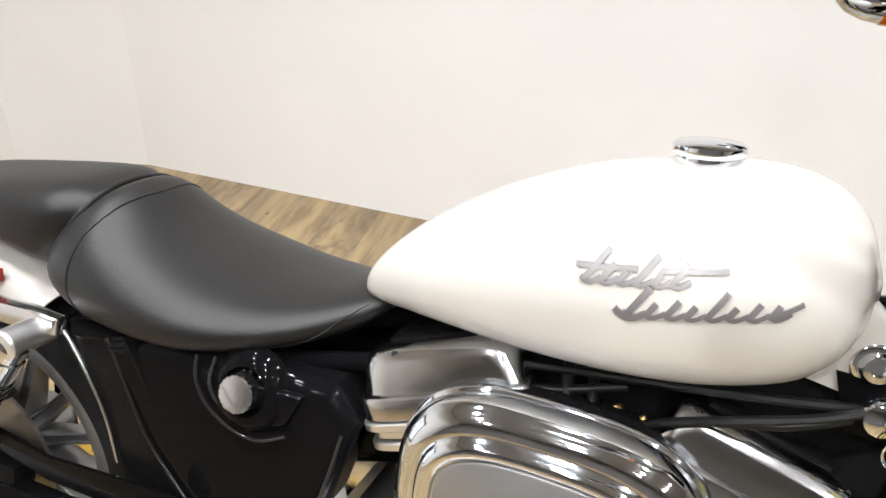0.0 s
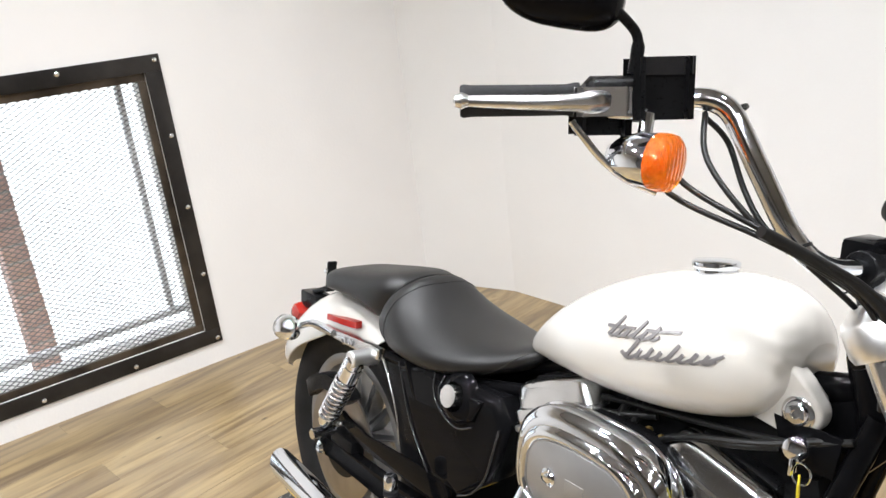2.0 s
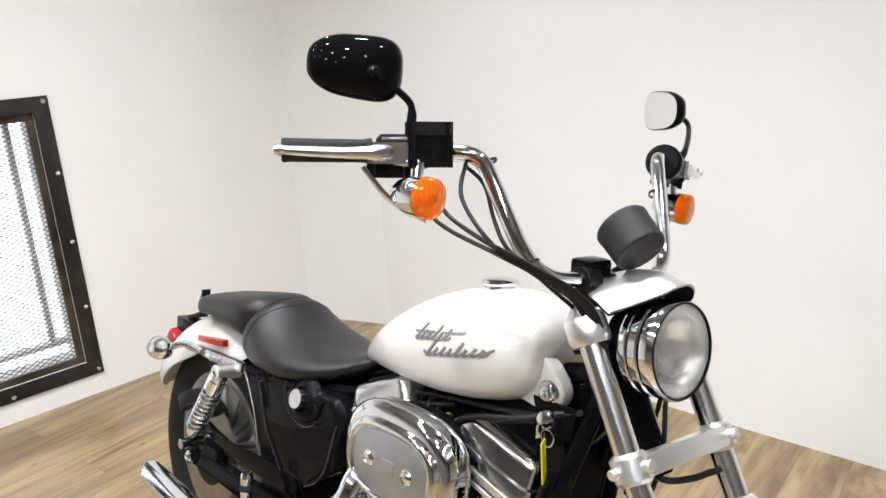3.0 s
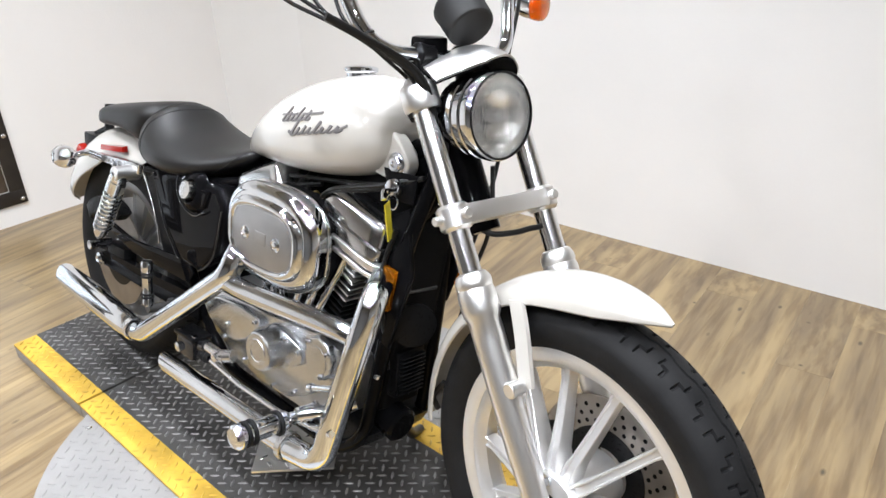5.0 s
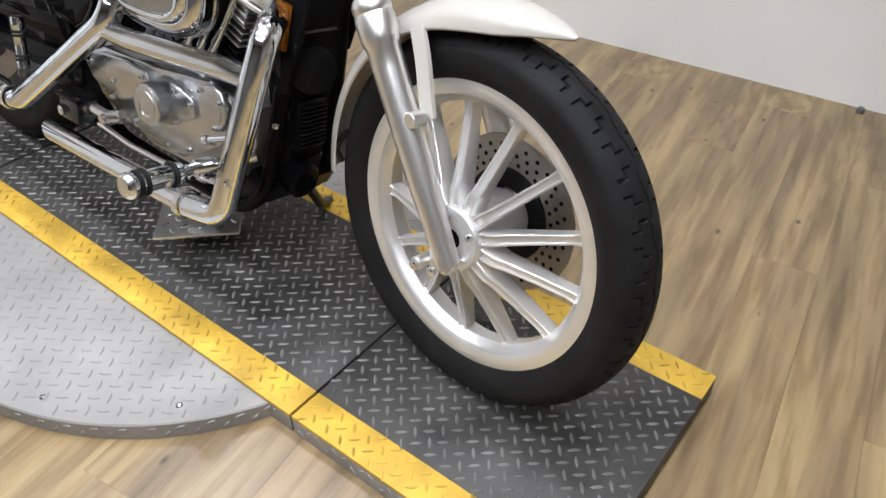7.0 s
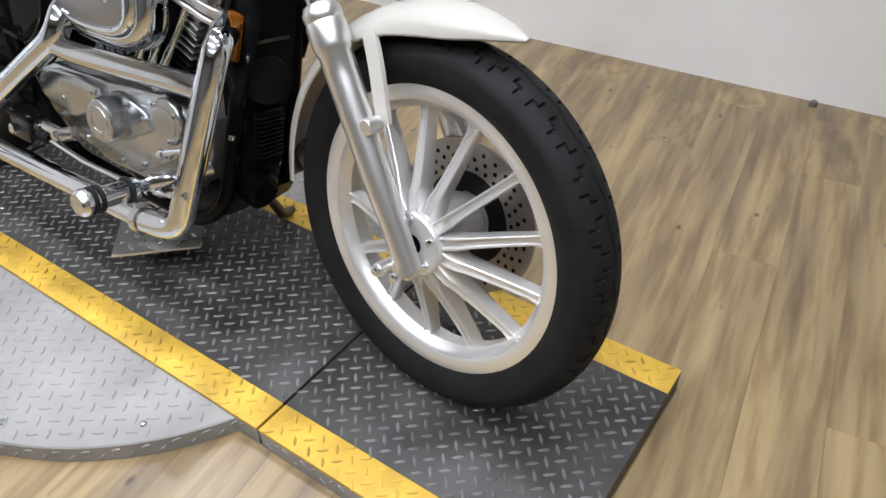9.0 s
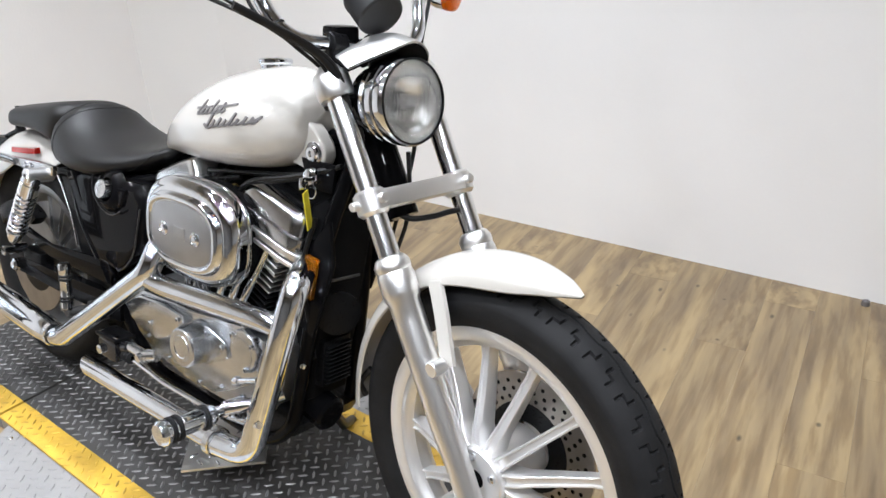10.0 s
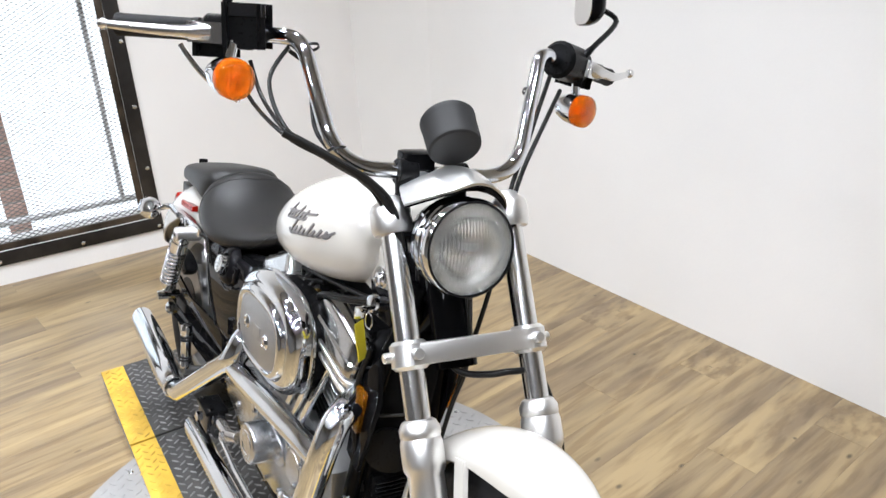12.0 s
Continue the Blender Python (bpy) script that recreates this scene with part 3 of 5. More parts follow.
def wheel(name, center, radius, width, bead, spokes, xf, disc_y, hub_w, metal):
    place = Matrix.Translation(center)
    xf = xf @ place
    w = part(name, tyre(radius, width, bead), M_RUBBER, bike, "black rubber tyre with grooved tread", 30, xf)
    lip = width * 0.36
    rim = lathe([(bead + 0.007, -lip), (bead + 0.009, -lip + 0.006), (bead - 0.004, -lip + 0.012), (bead - 0.004, lip - 0.012), (bead + 0.009, lip - 0.006), (bead + 0.007, lip), (bead - 0.002, lip + 0.001),
                 (bead - 0.016, lip - 0.003), (bead - 0.020, lip - 0.012), (bead - 0.034, 0.013), (bead - 0.034, -0.013), (bead - 0.021, -lip + 0.013), (bead - 0.019, -lip + 0.004), (bead - 0.016, -lip + 0.002), (bead - 0.002, -lip - 0.001)], seg=96, closed=True)
    part("rim", rim, metal, w, "silver cast aluminium rim", 40, xf)
    dish = -0.56 * hub_w if disc_y > 0 else 0.0
    for k in range(spokes):
        a = 2 * math.pi * k / spokes + 0.344
        rings = []
        for r, t, d, yo in ((0.040, 0.0130, 0.026, dish), (0.066, 0.0112, 0.024, dish), (0.084, 0.0104, 0.022, dish * 0.97), (0.098, 0.0098, 0.020, dish * 0.82), (0.15, 0.0090, 0.017, dish * 0.42), (bead - 0.05, 0.0085, 0.015, dish * 0.06), (bead - 0.034, 0.0105, 0.015, 0.0), (bead - 0.022, 0.017, 0.015, 0.0)):
            ring = []
            for u, v in ((-1, -0.9), (-0.86, -1), (-0.66, -1), (-0.5, -0.72), (0.5, -0.72), (0.66, -1), (0.86, -1), (1, -0.9), (1, 0.55), (0.55, 1), (-0.55, 1), (-1, 0.55)):
                ring.append(Vector((r * math.cos(a) - u * t * math.sin(a), yo + v * d, r * math.sin(a) + u * t * math.cos(a))))
            rings.append(ring)
        part("spoke", loft(rings), metal, w, "", 35, xf)
    hub = lathe([(0.012, -hub_w), (0.030, -hub_w), (0.034, -hub_w + 0.003), (0.036, -hub_w + 0.012), (0.052, -hub_w + 0.02), (0.055, -hub_w + 0.028), (0.05, 0), (0.055, hub_w - 0.028), (0.052, hub_w - 0.02), (0.034, hub_w - 0.003), (0.012, hub_w)], seg=40)
    part("hub", hub, metal, w, "", 35, xf)
    for k in range(5):
        a = 2 * math.pi * k / 5 + 0.5
        part("hub_bolt", lathe([(0, -0.008), (0.004, -0.0078), (0.0065, -0.006), (0.0075, -0.001), (0.0075, 0.006)], (0.0425 * math.cos(a), -hub_w - 0.001, 0.0425 * math.sin(a)), (0, 1, 0), 12), M_CHROME, w, "", 40, xf)
    part("axle_hole", lathe([(0, -hub_w - 0.0005), (0.017, -hub_w - 0.0005), (0.017, -hub_w + 0.004), (0, -hub_w + 0.004)], seg=24), M_GLOSS, w, "", 40, xf)
    rd = 0.146
    ring_bm = lathe([(0.085, disc_y - 0.0025), (rd, disc_y - 0.0025), (rd, disc_y + 0.0025), (0.085, disc_y + 0.0025)], seg=72, closed=True)
    disc_ob = part("brake_disc", ring_bm, M_DISC, w, "drilled steel brake disc", 30, xf)
    holes = []
    for k in range(30):
        for q, rr in enumerate((0.098, 0.113, 0.128)):
            a = 2 * math.pi * (k + q * 0.33) / 30
            holes.append(lathe([(0, disc_y - 0.003), (0.0042, disc_y - 0.003), (0.0042, disc_y + 0.003), (0, disc_y + 0.003)], (rr * math.cos(a), 0, rr * math.sin(a)), seg=8))
    if disc_y > 0:
        part("hub_plate", lathe([(0.018, -hub_w - 0.002), (0.054, -hub_w - 0.002), (0.0565, -hub_w + 0.001), (0.0565, -hub_w + 0.014), (0.018, -hub_w + 0.014)], seg=40, closed=True), metal, w, "", 30, xf)
    if disc_y > 0:
        part("disc_drilling", join(*holes), M_GLOSS, w, "", 30, xf)
    part("disc_carrier", lathe([(0.05, disc_y + 0.004), (0.088, disc_y + 0.004), (0.088, disc_y - 0.004), (0.05, disc_y - 0.004)], seg=40, closed=True), M_SATIN, w, "", 30, xf)
    return w


front_wheel = wheel("front_wheel", AXLE + Vector((-0.008, 0, 0.006)), 0.336, 0.102, 0.252, 13, STEER, 0.068, 0.074, M_WHEEL)
# The rear wheel's shade is put into its darker metal colour.
rear_wheel = wheel("rear_wheel", Vector((-0.024, 0, 0.318)), 0.318, 0.132, 0.208, 13, Matrix.Identity(4), -0.078, 0.072, M_WHEEL_SHADED)


# fenders
def fender(center, arc, radius, half, skirt, thick=0.003, n=40, tip=0.12, end=0.06):
    """A curved mudguard: angles in degrees, widths and skirt depth by keys along the arc from 0 to 1."""
    rings, m = [], 14
    for k in range(n + 1):
        t = k / n
        a = radians(arc[0] + (arc[1] - arc[0]) * t)
        hw, sk = curve(half, t), curve(skirt, t)
        outer_ring, inner_ring = [], []
        for i in range(m + 1):
            q = -1 + 2 * i / m
            for off, dest in ((0, outer_ring), (thick, inner_ring)):
                y = (hw - off) * math.sin(q * math.pi / 2)
                r = curve(radius, t) - off - sk * (1 - math.cos(q * math.pi / 2)**0.8)
                dest.append(Vector(center) + Vector((r * math.cos(a), y, r * math.sin(a))))
        rings.append(outer_ring + inner_ring[::-1])
    return loft(rings)


ff = fender(AXLE + Vector((0, 0, 0.006)), (72, 182), [(0, 0.380), (0.2, 0.386), (0.6, 0.376), (1, 0.362)],
            [(0, 0.004), (0.02, 0.016), (0.06, 0.034), (0.16, 0.056), (0.35, 0.066), (1, 0.066)], [(0, 0.004), (0.06, 0.020), (0.15, 0.040), (0.25, 0.045), (0.38, 0.040), (0.6, 0.034), (1, 0.03)])
front_fender = part("front_fender", ff, M_TANK, bike, "glossy pearl white steel mudguard", 40, STEER)
for s in (-1, 1):
    pts = rounded_path([on_fork(0.352, s * 0.064, 0.046), on_fork(0.30, s * 0.076, 0.05), on_fork(0.21, s * 0.086, 0.035)], 0.02)
    part("fender_bracket", loft([[p + Vector((0.0135 * dx, dy * 0.004, 0.005 * dx)) for dx, dy in ((-1, -1), (1, -1), (1, 1), (-1, 1))] for p in pts]), M_TANK, front_fender, "", 40, STEER)
part("fender_stay", tube(smooth_path([(1.19, -0.035, 0.40), (1.165, -0.04, 0.36), (1.17, -0.03, 0.33)]), 0.006), M_DARK, front_fender, "", 40, STEER)
RW = Vector((-0.045, 0, 0.318))
rf = fender(RW, (60, 166), [(0, 0.366), (0.3, 0.366), (0.6, 0.364), (0.85, 0.362), (1, 0.358)],
            [(0, 0.095), (0.4, 0.102), (0.8, 0.098), (0.93, 0.082), (1, 0.045)], [(0, 0.035), (0.28, 0.08), (0.42, 0.106), (0.6, 0.108), (0.85, 0.08), (0.95, 0.055), (1, 0.03)])
rear_fender = part("rear_fender", rf, M_TANK, bike, "glossy pearl white steel mudguard")

# fork
fork = part("fork", join(*[rod(on_fork(0.36, s * 0.104), on_fork(0.735, s * 0.104), 0.0195, seg=28) for s in (-1, 1)]), M_FORKTUBE, bike, "chrome fork tubes", 40, STEER)
for s in (-1, 1):
    leg = lathe([(0, -0.034), (0.016, -0.034), (0.021, -0.029), (0.0215, -0.015), (0.0220, 0.05), (0.0255, 0.12), (0.0275, 0.3), (0.0275, 0.335), (0.0315, 0.342), (0.0325, 0.352), (0.0325, 0.38), (0.030, 0.388), (0.0315, 0.392), (0.0315, 0.402), (0.026, 0.412), (0.021, 0.415)],
                AXLE + Vector((0, s * 0.104, 0)), UP, 32)
    slider = part("fork_slider", leg, M_FORK, fork, "brushed aluminium fork slider", 30, STEER)
    part("axle_lug", join(box(on_fork(-0.022, s * 0.102, -0.012), (0.046, 0.030, 0.034), 0.012, None, 3), rod(on_fork(-0.012, s * 0.083, -0.042), on_fork(-0.012, s * 0.135, -0.042), 0.012)), M_FORK, slider, "", 40, STEER)
    for da, ds in ((-0.042, -0.012), (-0.004, -0.026)):
        part("pinch_bolt", lathe([(0, 0.008), (0.004, 0.0075), (0.008, 0.006), (0.008, 0)], on_fork(ds, s * 0.1355 if da else s * 0.113, da), (0, s, 0), 12), M_CHROME, slider, "", 40, STEER)
    part("fender_boss", rod(on_fork(0.215, s * 0.092, 0.03), on_fork(0.215, s * 0.122, 0.03), 0.013), M_FORK, slider, "", 40, STEER)
    part("fork_cap", lathe([(0, 0.022), (0.012, 0.021), (0.019, 0.017), (0.022, 0.010), (0.029, 0.006), (0.0325, -0.002), (0.0325, -0.032), (0.029, -0.040), (0.0, -0.040)], on_fork(0.735, s * 0.104), UP, 28), M_FORK, fork, "", 40, STEER)
lower = [rod(on_fork(0.488, s * 0.104), on_fork(0.532, s * 0.104), 0.029, 0.006, 28) for s in (-1, 1)]
lower.append(box(on_fork(0.51, 0, 0.012), (0.034, 0.208, 0.034), 0.008, Matrix.Rotation(radians(-29.6), 4, "Y")))
lower += [rod(on_fork(0.51, s * 0.104, 0.028), on_fork(0.51, s * 0.104, 0.04), 0.009) for s in (-1, 1)]
lower += [rod(on_fork(0.51, s * 0.129, -0.004), on_fork(0.51, s * 0.145, -0.004), 0.008) for s in (-1, 1)]
part("lower_clamp", join(*lower), M_FORK, fork, "brushed aluminium lower fork clamp", 40, STEER)
upper = [box(on_fork(0.70, 0, -0.01), (0.06, 0.22, 0.026), 0.008, Matrix.Rotation(radians(-29.6), 4, "Y"))]
part("upper_clamp", join(*upper), M_SATIN, fork, "black upper fork clamp", 40, STEER)
part("steering_stem", rod(on_fork(0.48, 0, -0.06), on_fork(0.70, 0, -0.06), 0.034, seg=24), M_GLOSS, fork, "", 40, STEER)

# headlamp with its brow
HL = Vector((1.269, -0.0386, 0.935))
HN = Vector((0.9925, 0, 0.1225)).normalized()
LAMPX = Matrix.Translation(HL) @ Matrix.Rotation(radians(-6.5), 4, "Z") @ Matrix.Scale(1.01, 4) @ Matrix.Translation(-HL)
BROWX = LAMPX @ Matrix.Translation((HL.x - 1.252 - 0.030, HL.y + 0.006, HL.z - 0.927 + 0.012))
hl = part("headlamp", lathe([(0, -0.125), (0.03, -0.12), (0.058, -0.095), (0.068, -0.06), (0.071, -0.03), (0.071, -0.012)], HL, HN, 48), M_GLOSS, bike, "round headlamp with chrome rings", 30, LAMPX)
part("chrome_ring", lathe([(0.066, -0.062), (0.069, -0.062), (0.0715, -0.058), (0.0715, -0.048), (0.068, -0.045), (0.068, -0.043), (0.0735, -0.040), (0.0735, -0.028), (0.070, -0.025), (0.070, -0.022), (0.0745, -0.019), (0.0755, -0.008), (0.0745, -0.001), (0.0715, 0.003), (0.0685, 0.0), (0.066, -0.012)], HL, HN, 64, True), M_CHROME, hl, "chrome headlamp ring", 30, LAMPX)
part("reflector", lathe([(0.008, -0.055), (0.03, -0.05), (0.05, -0.036), (0.062, -0.02), (0.0675, -0.006)], HL, HN, 48), M_REFLECT, hl, "", 60, LAMPX)
part("lens_gasket", lathe([(0.0685, 0.0005), (0.069, 0.0040), (0.0712, 0.0044), (0.0724, 0.003), (0.071, 0.0)], HL, HN, 64, True), M_SATIN, hl, "black rubber gasket", 30, LAMPX)
part("bulb_cap", lathe([(0, -0.022), (0.008, -0.023), (0.011, -0.03), (0.011, -0.05), (0, -0.05)], HL, HN, 20), M_CHROME, hl, "", 40, LAMPX)
lens_bm = lathe([(0.069, -0.002), (0.06, 0.006), (0.04, 0.013), (0.02, 0.0165), (0, 0.0175), (0, 0.0145), (0.02, 0.0135), (0.04, 0.010), (0.06, 0.003), (0.068, -0.005)], HL, HN, 48)
part("lens", lens_bm, M_FLUTE, hl, "fluted clear glass lens", 40, LAMPX).visible_shadow = False
brow = []
for k in range(17):
    t = k / 16
    x = 1.100 + 0.172 * t
    hw = curve([(0, 0.036), (0.3, 0.058), (0.6, 0.080), (0.85, 0.088), (1, 0.089)], t)
    zz = curve([(0, 0.972), (0.25, 0.998), (0.5, 1.012), (0.75, 1.016), (1, 1.008)], t)
    drop = curve([(0, 0.014), (0.4, 0.032), (0.8, 0.044), (1, 0.046)], t)
    top, bot = [], []
    for i in range(25):
        q = -1 + 2 * i / 24
        lift = 0.008 * max(0.0, 1 - (abs(q) / 0.42)**2) * (1 - 0.4 * t)
        z = zz - drop * abs(q)**1.9 + lift
        xb = x - 0.062 * abs(q)**2.2 * t
        top.append(Vector((xb, q * hw, z)))
        bot.append(Vector((xb, q * (hw - 0.001), z - 0.0035)))
    brow.append(top + bot[::-1])
visor = part("headlamp_brow", loft(brow), M_FORK, bike, "polished aluminium headlamp brow", 50, BROWX)
# Black sheet under the brow stands in for its dark reflection.
dark_under = []
for ring in brow:
    under = [v + Vector((-0.001, 0, -0.0012)) for v in ring[25:]]
    dark_under.append(under + [v + Vector((0, 0, -0.0025)) for v in under[::-1]])
part("brow_dark_underside", loft(dark_under), M_MATT, visor, "dark reflection under the brow, put in as a black sheet", 50, BROWX)

# speedometer pod
GA = Vector((-0.80, 0.10, 0.59)).normalized()
GC = Vector((1.158, -0.010, 1.086))
pod = part("speedometer", lathe([(0, -0.031), (0.030, -0.031), (0.038, -0.0305), (0.0415, -0.028), (0.0425, -0.024), (0.0435, 0.020), (0.0445, 0.022), (0.0445, 0.028), (0.0425, 0.031), (0.041, 0.028)], GC, GA, 48), M_POD, bike, "black round speedometer housing", 30, STEER)
part("dial", lathe([(0, 0.029), (0.0415, 0.029), (0.0415, 0.025), (0, 0.025)], GC, GA, 32), M_GLOSS, pod, "", 30, STEER)
part("pod_bracket", join(box((1.112, -0.046, 1.022), (0.044, 0.052, 0.056), 0.008), box((1.135, 0, 1.0), (0.05, 0.12, 0.016), 0.004), box((1.142, -0.006, 1.018), (0.03, 0.05, 0.02), 0.004)), M_GLOSS, pod, "", 40, STEER)

# handlebar
def mirror(p, s):
    return Vector((p[0], p[1] * s, p[2]))


BARS = Matrix.Translation((1.135, -0.002, 1.017)) @ Matrix.Rotation(radians(-7), 4, "Z") @ Matrix.Rotation(radians(-1.1), 4, "X") @ Matrix.Translation((-1.135, 0, -1.0))
BAR = [(1.125, 0.0, 0.995), (1.122, 0.130, 0.998), (1.012, 0.204, 1.204), (0.985, 0.262, 1.196), (0.875, 0.466, 1.172)]
END_R = Vector((0.875, -0.477, 1.147))
bar_right = [tuple(END_R), (0.985, -0.28, 1.168), (1.026, -0.235, 1.172), (1.123, -0.188, 0.998), (1.125, 0.0, 0.995)]
bar_pts = rounded_path(bar_right, 0.065, 8) + rounded_path(BAR, 0.065, 8)[1:]
bars = part("handlebar", tube(bar_pts, 0.0127, 18), M_CHROME, bike, "chrome buckhorn handlebar", 50, BARS)
for s in (-1, 1):
    part("bar_riser", join(rod((1.140, s * 0.045 - 0.03, 0.955), (1.128, s * 0.045 - 0.03, 0.99), 0.017), rod((1.125, s * 0.045 - 0.046, 0.996), (1.125, s * 0.045 - 0.014, 0.996), 0.021)), M_SATIN, bars, "", 40, BARS)
bdir = (Vector(BAR[4]) - Vector(BAR[3])).normalized()
for s in (-1, 1):
    e, d = (END_R, (END_R - Vector(bar_right[1])).normalized()) if s < 0 else (Vector(BAR[4]), bdir)
    grip = part("grip", lathe([(0, 0.008), (0.017, 0.008), (0.0185, 0.004), (0.0175, -0.004), (0.0172, -0.11), (0.019, -0.118), (0.019, -0.124), (0.0127, -0.125)], e, d, 24), M_RUBBER, bars, "black rubber grip", 40, BARS)
    inner = e - d * 0.15
    part("switch_housing", join(rod(e - d * (0.130 if s < 0 else 0.150), e - d * (0.212 if s < 0 else 0.236), 0.026 if s < 0 else 0.035, 0.007, 24), box(inner + Vector((0, 0, -0.013)), (0.042, 0.036, 0.030), 0.011, d.to_track_quat("X", "Z").to_matrix().to_4x4())), M_SATIN, bars, "black control housing", 40, BARS)
    for q in (0.150, 0.176, 0.198) if s < 0 else (0.165, 0.19, 0.215, 0.228):
        c = e - d * q
        part("switch_button", rod(c + Vector((-0.022, 0, 0.008)), c + Vector((-0.036, -s * 0.004, 0.012)), 0.0065, 0.002, 12), M_SATIN, bars, "", 40, BARS)
    fwd = Vector((0.9, s * 0.42, 0.0)).normalized()
    pv = inner + fwd * 0.03 + Vector((0, 0, -0.002))
    ball = e + fwd * 0.045 + d * 0.012 + Vector((0, 0, 0.001 if s < 0 else 0.016))
    path = smooth_path([pv, pv + d * 0.03 + fwd * 0.012, pv + d * 0.08 + fwd * 0.02, ball], 5)
    rings = []
    n = len(path)
    for i, p in enumerate(path):
        w = curve([(0, 0.011), (0.25, 0.012), (0.4, 0.009), (0.85, 0.0066), (1, 0.005)], i / (n - 1))
        rings.append([p + fwd * (0.6 * w * math.cos(a)) + Vector((0, 0, 1.05 * w * math.sin(a))) for a in [2 * math.pi * k / 12 for k in range(12)]])
    lever = part("lever", join(loft(rings), lathe([(0, -0.009), (0.006, -0.007), (0.009, 0), (0.006, 0.007), (0, 0.009)], ball, d, 16)), M_ALU, bars, "polished aluminium lever", 40, BARS)
    part("lever_clamp", box(pv + d * 0.004 - fwd * 0.004, (0.052, 0.018, 0.019), 0.006, d.to_track_quat("X", "Z").to_matrix().to_4x4()), M_ALU, lever, "", 40, BARS)
    # indicator under the lever clamp
    sc = Vector((1.030 if s < 0 else 0.990, s * 0.336 + (0 if s < 0 else -0.008), 1.101 if s < 0 else 1.108))
    ind = part("front_indicator", lathe([(0, -0.058), (0.012, -0.054), (0.022, -0.04), (0.0285, -0.02), (0.030, 0.0)], sc, (0.956, 0.292, -0.03), 32), M_CHROME, bike, "chrome bullet indicator with amber lens", 40, BARS)
    part("amber_lens", lathe([(0.0295, 0.0), (0.0308, 0.003), (0.0308, 0.014), (0.0295, 0.0195), (0.026, 0.0225), (0.017, 0.0245), (0, 0.0255), (0, 0.02), (0.017, 0.017), (0.025, 0.011), (0.0275, 0.0)], sc, (0.956, 0.292, -0.03), 32), M_ORANGE, ind, "amber plastic lens", 40, BARS).visible_shadow = False
    part("bulb", lathe([(0, 0.012), (0.006, 0.01), (0.008, 0.0), (0.008, -0.012), (0, -0.012)], sc, (0.956, 0.292, 0), 14), M_ORANGE, ind, "", 40, BARS)
    part("lens_backing", lathe([(0, -0.002), (0.027, -0.002), (0.0275, -0.005), (0, -0.006)], sc, (0.956, 0.292, -0.03), 24), M_REFLECT, ind, "", 40, BARS)
    part("indicator_stalk", join(rod(sc + Vector((-0.02, 0, 0.026)), sc + Vector((-0.022, -s * 0.004, 0.05)), 0.008), rod(sc + Vector((-0.022, -s * 0.004, 0.048)), inner + Vector((0.012, 0, -0.016)), 0.0065)), M_CHROME, ind, "", 40, BARS)
    # mirror
    base = Vector((0.990, -0.343, 1.190)) if s < 0 else Vector((0.978, 0.312, 1.196))
    head = Vector((0.950, -0.420, 1.274)) if s < 0 else Vector((0.882, 0.372, 1.305))
    face = Matrix.Translation(head) @ Matrix.Rotation(radians(71 if s > 0 else -24), 4, "Z") @ Matrix.Rotation(radians(-6), 4, "Y")
    hold = face @ Vector((0.033, 0.022, -0.010))
    way = [base, base + Vector((0, 0, 0.034)), base + Vector((-0.004, -0.014, 0.052)), hold] if s < 0 else [base, base + Vector((-0.004, 0.03, 0.03)), head + Vector((0.022, 0.066, -0.022)), head + Vector((0.010, 0.026, -0.002))]
    stem = part("mirror_stem", tube(smooth_path(way, 5), [0.0072] * 5 + [0.0055] * 11, 12), M_SATIN, bike, "black mirror stem", 40, BARS)
    part("stem_joint", lathe([(0.009, -0.004), (0.009, 0.004), (0.006, 0.008), (0, 0.009)], way[-1], (1, 0, 0), 14), M_SATIN, stem, "", 40, BARS)
    out = []
    for k in range(40):
        a = 2 * math.pi * k / 40
        c, q = math.cos(a), math.sin(a)
        yy = s * (0.068 if s < 0 else 0.063) * math.copysign(abs(c)**0.68, c)
        zz = (0.045 if s < 0 else 0.041) * math.copysign(abs(q)**0.68, q) * (1 + (0.16 if s > 0 else -0.2) * c)
        out.append((yy, zz))
    rings = []
    for x, k in ((-0.004, 0.96), (0.0, 1.0), (0.006, 1.0), (0.018, 0.9), (0.028, 0.68), (0.033, 0.35), (0.034, 0.05)):
        rings.append([Vector((x, y * k, z * k)) for y, z in out])
    shell = part("mirror_shell", loft(rings), M_GLOSS, stem, "glossy black mirror shell", 40, BARS @ face)
    part("mirror_glass", loft([[Vector((-0.0055, y * 0.93, z * 0.93)) for y, z in out], [Vector((-0.0042, y * 0.93, z * 0.93)) for y, z in out]]), M_MIRROR, stem, "mirror glass", 40, BARS @ face)
res_c = Vector((0.996, -0.311, 1.177))
reservoir = part("brake_reservoir", box(res_c, (0.046, 0.042, 0.046), 0.010, mirror(bdir, -1).to_track_quat("X", "Z").to_matrix().to_4x4()), M_SATIN, bike, "black front brake fluid reservoir", 40, BARS)
part("reservoir_cap", box(res_c + Vector((0, 0, 0.0235)), (0.0500, 0.0460, 0.010), 0.0045, mirror(bdir, -1).to_track_quat("X", "Z").to_matrix().to_4x4(), 3), M_EDGE, reservoir, "", 40, BARS)

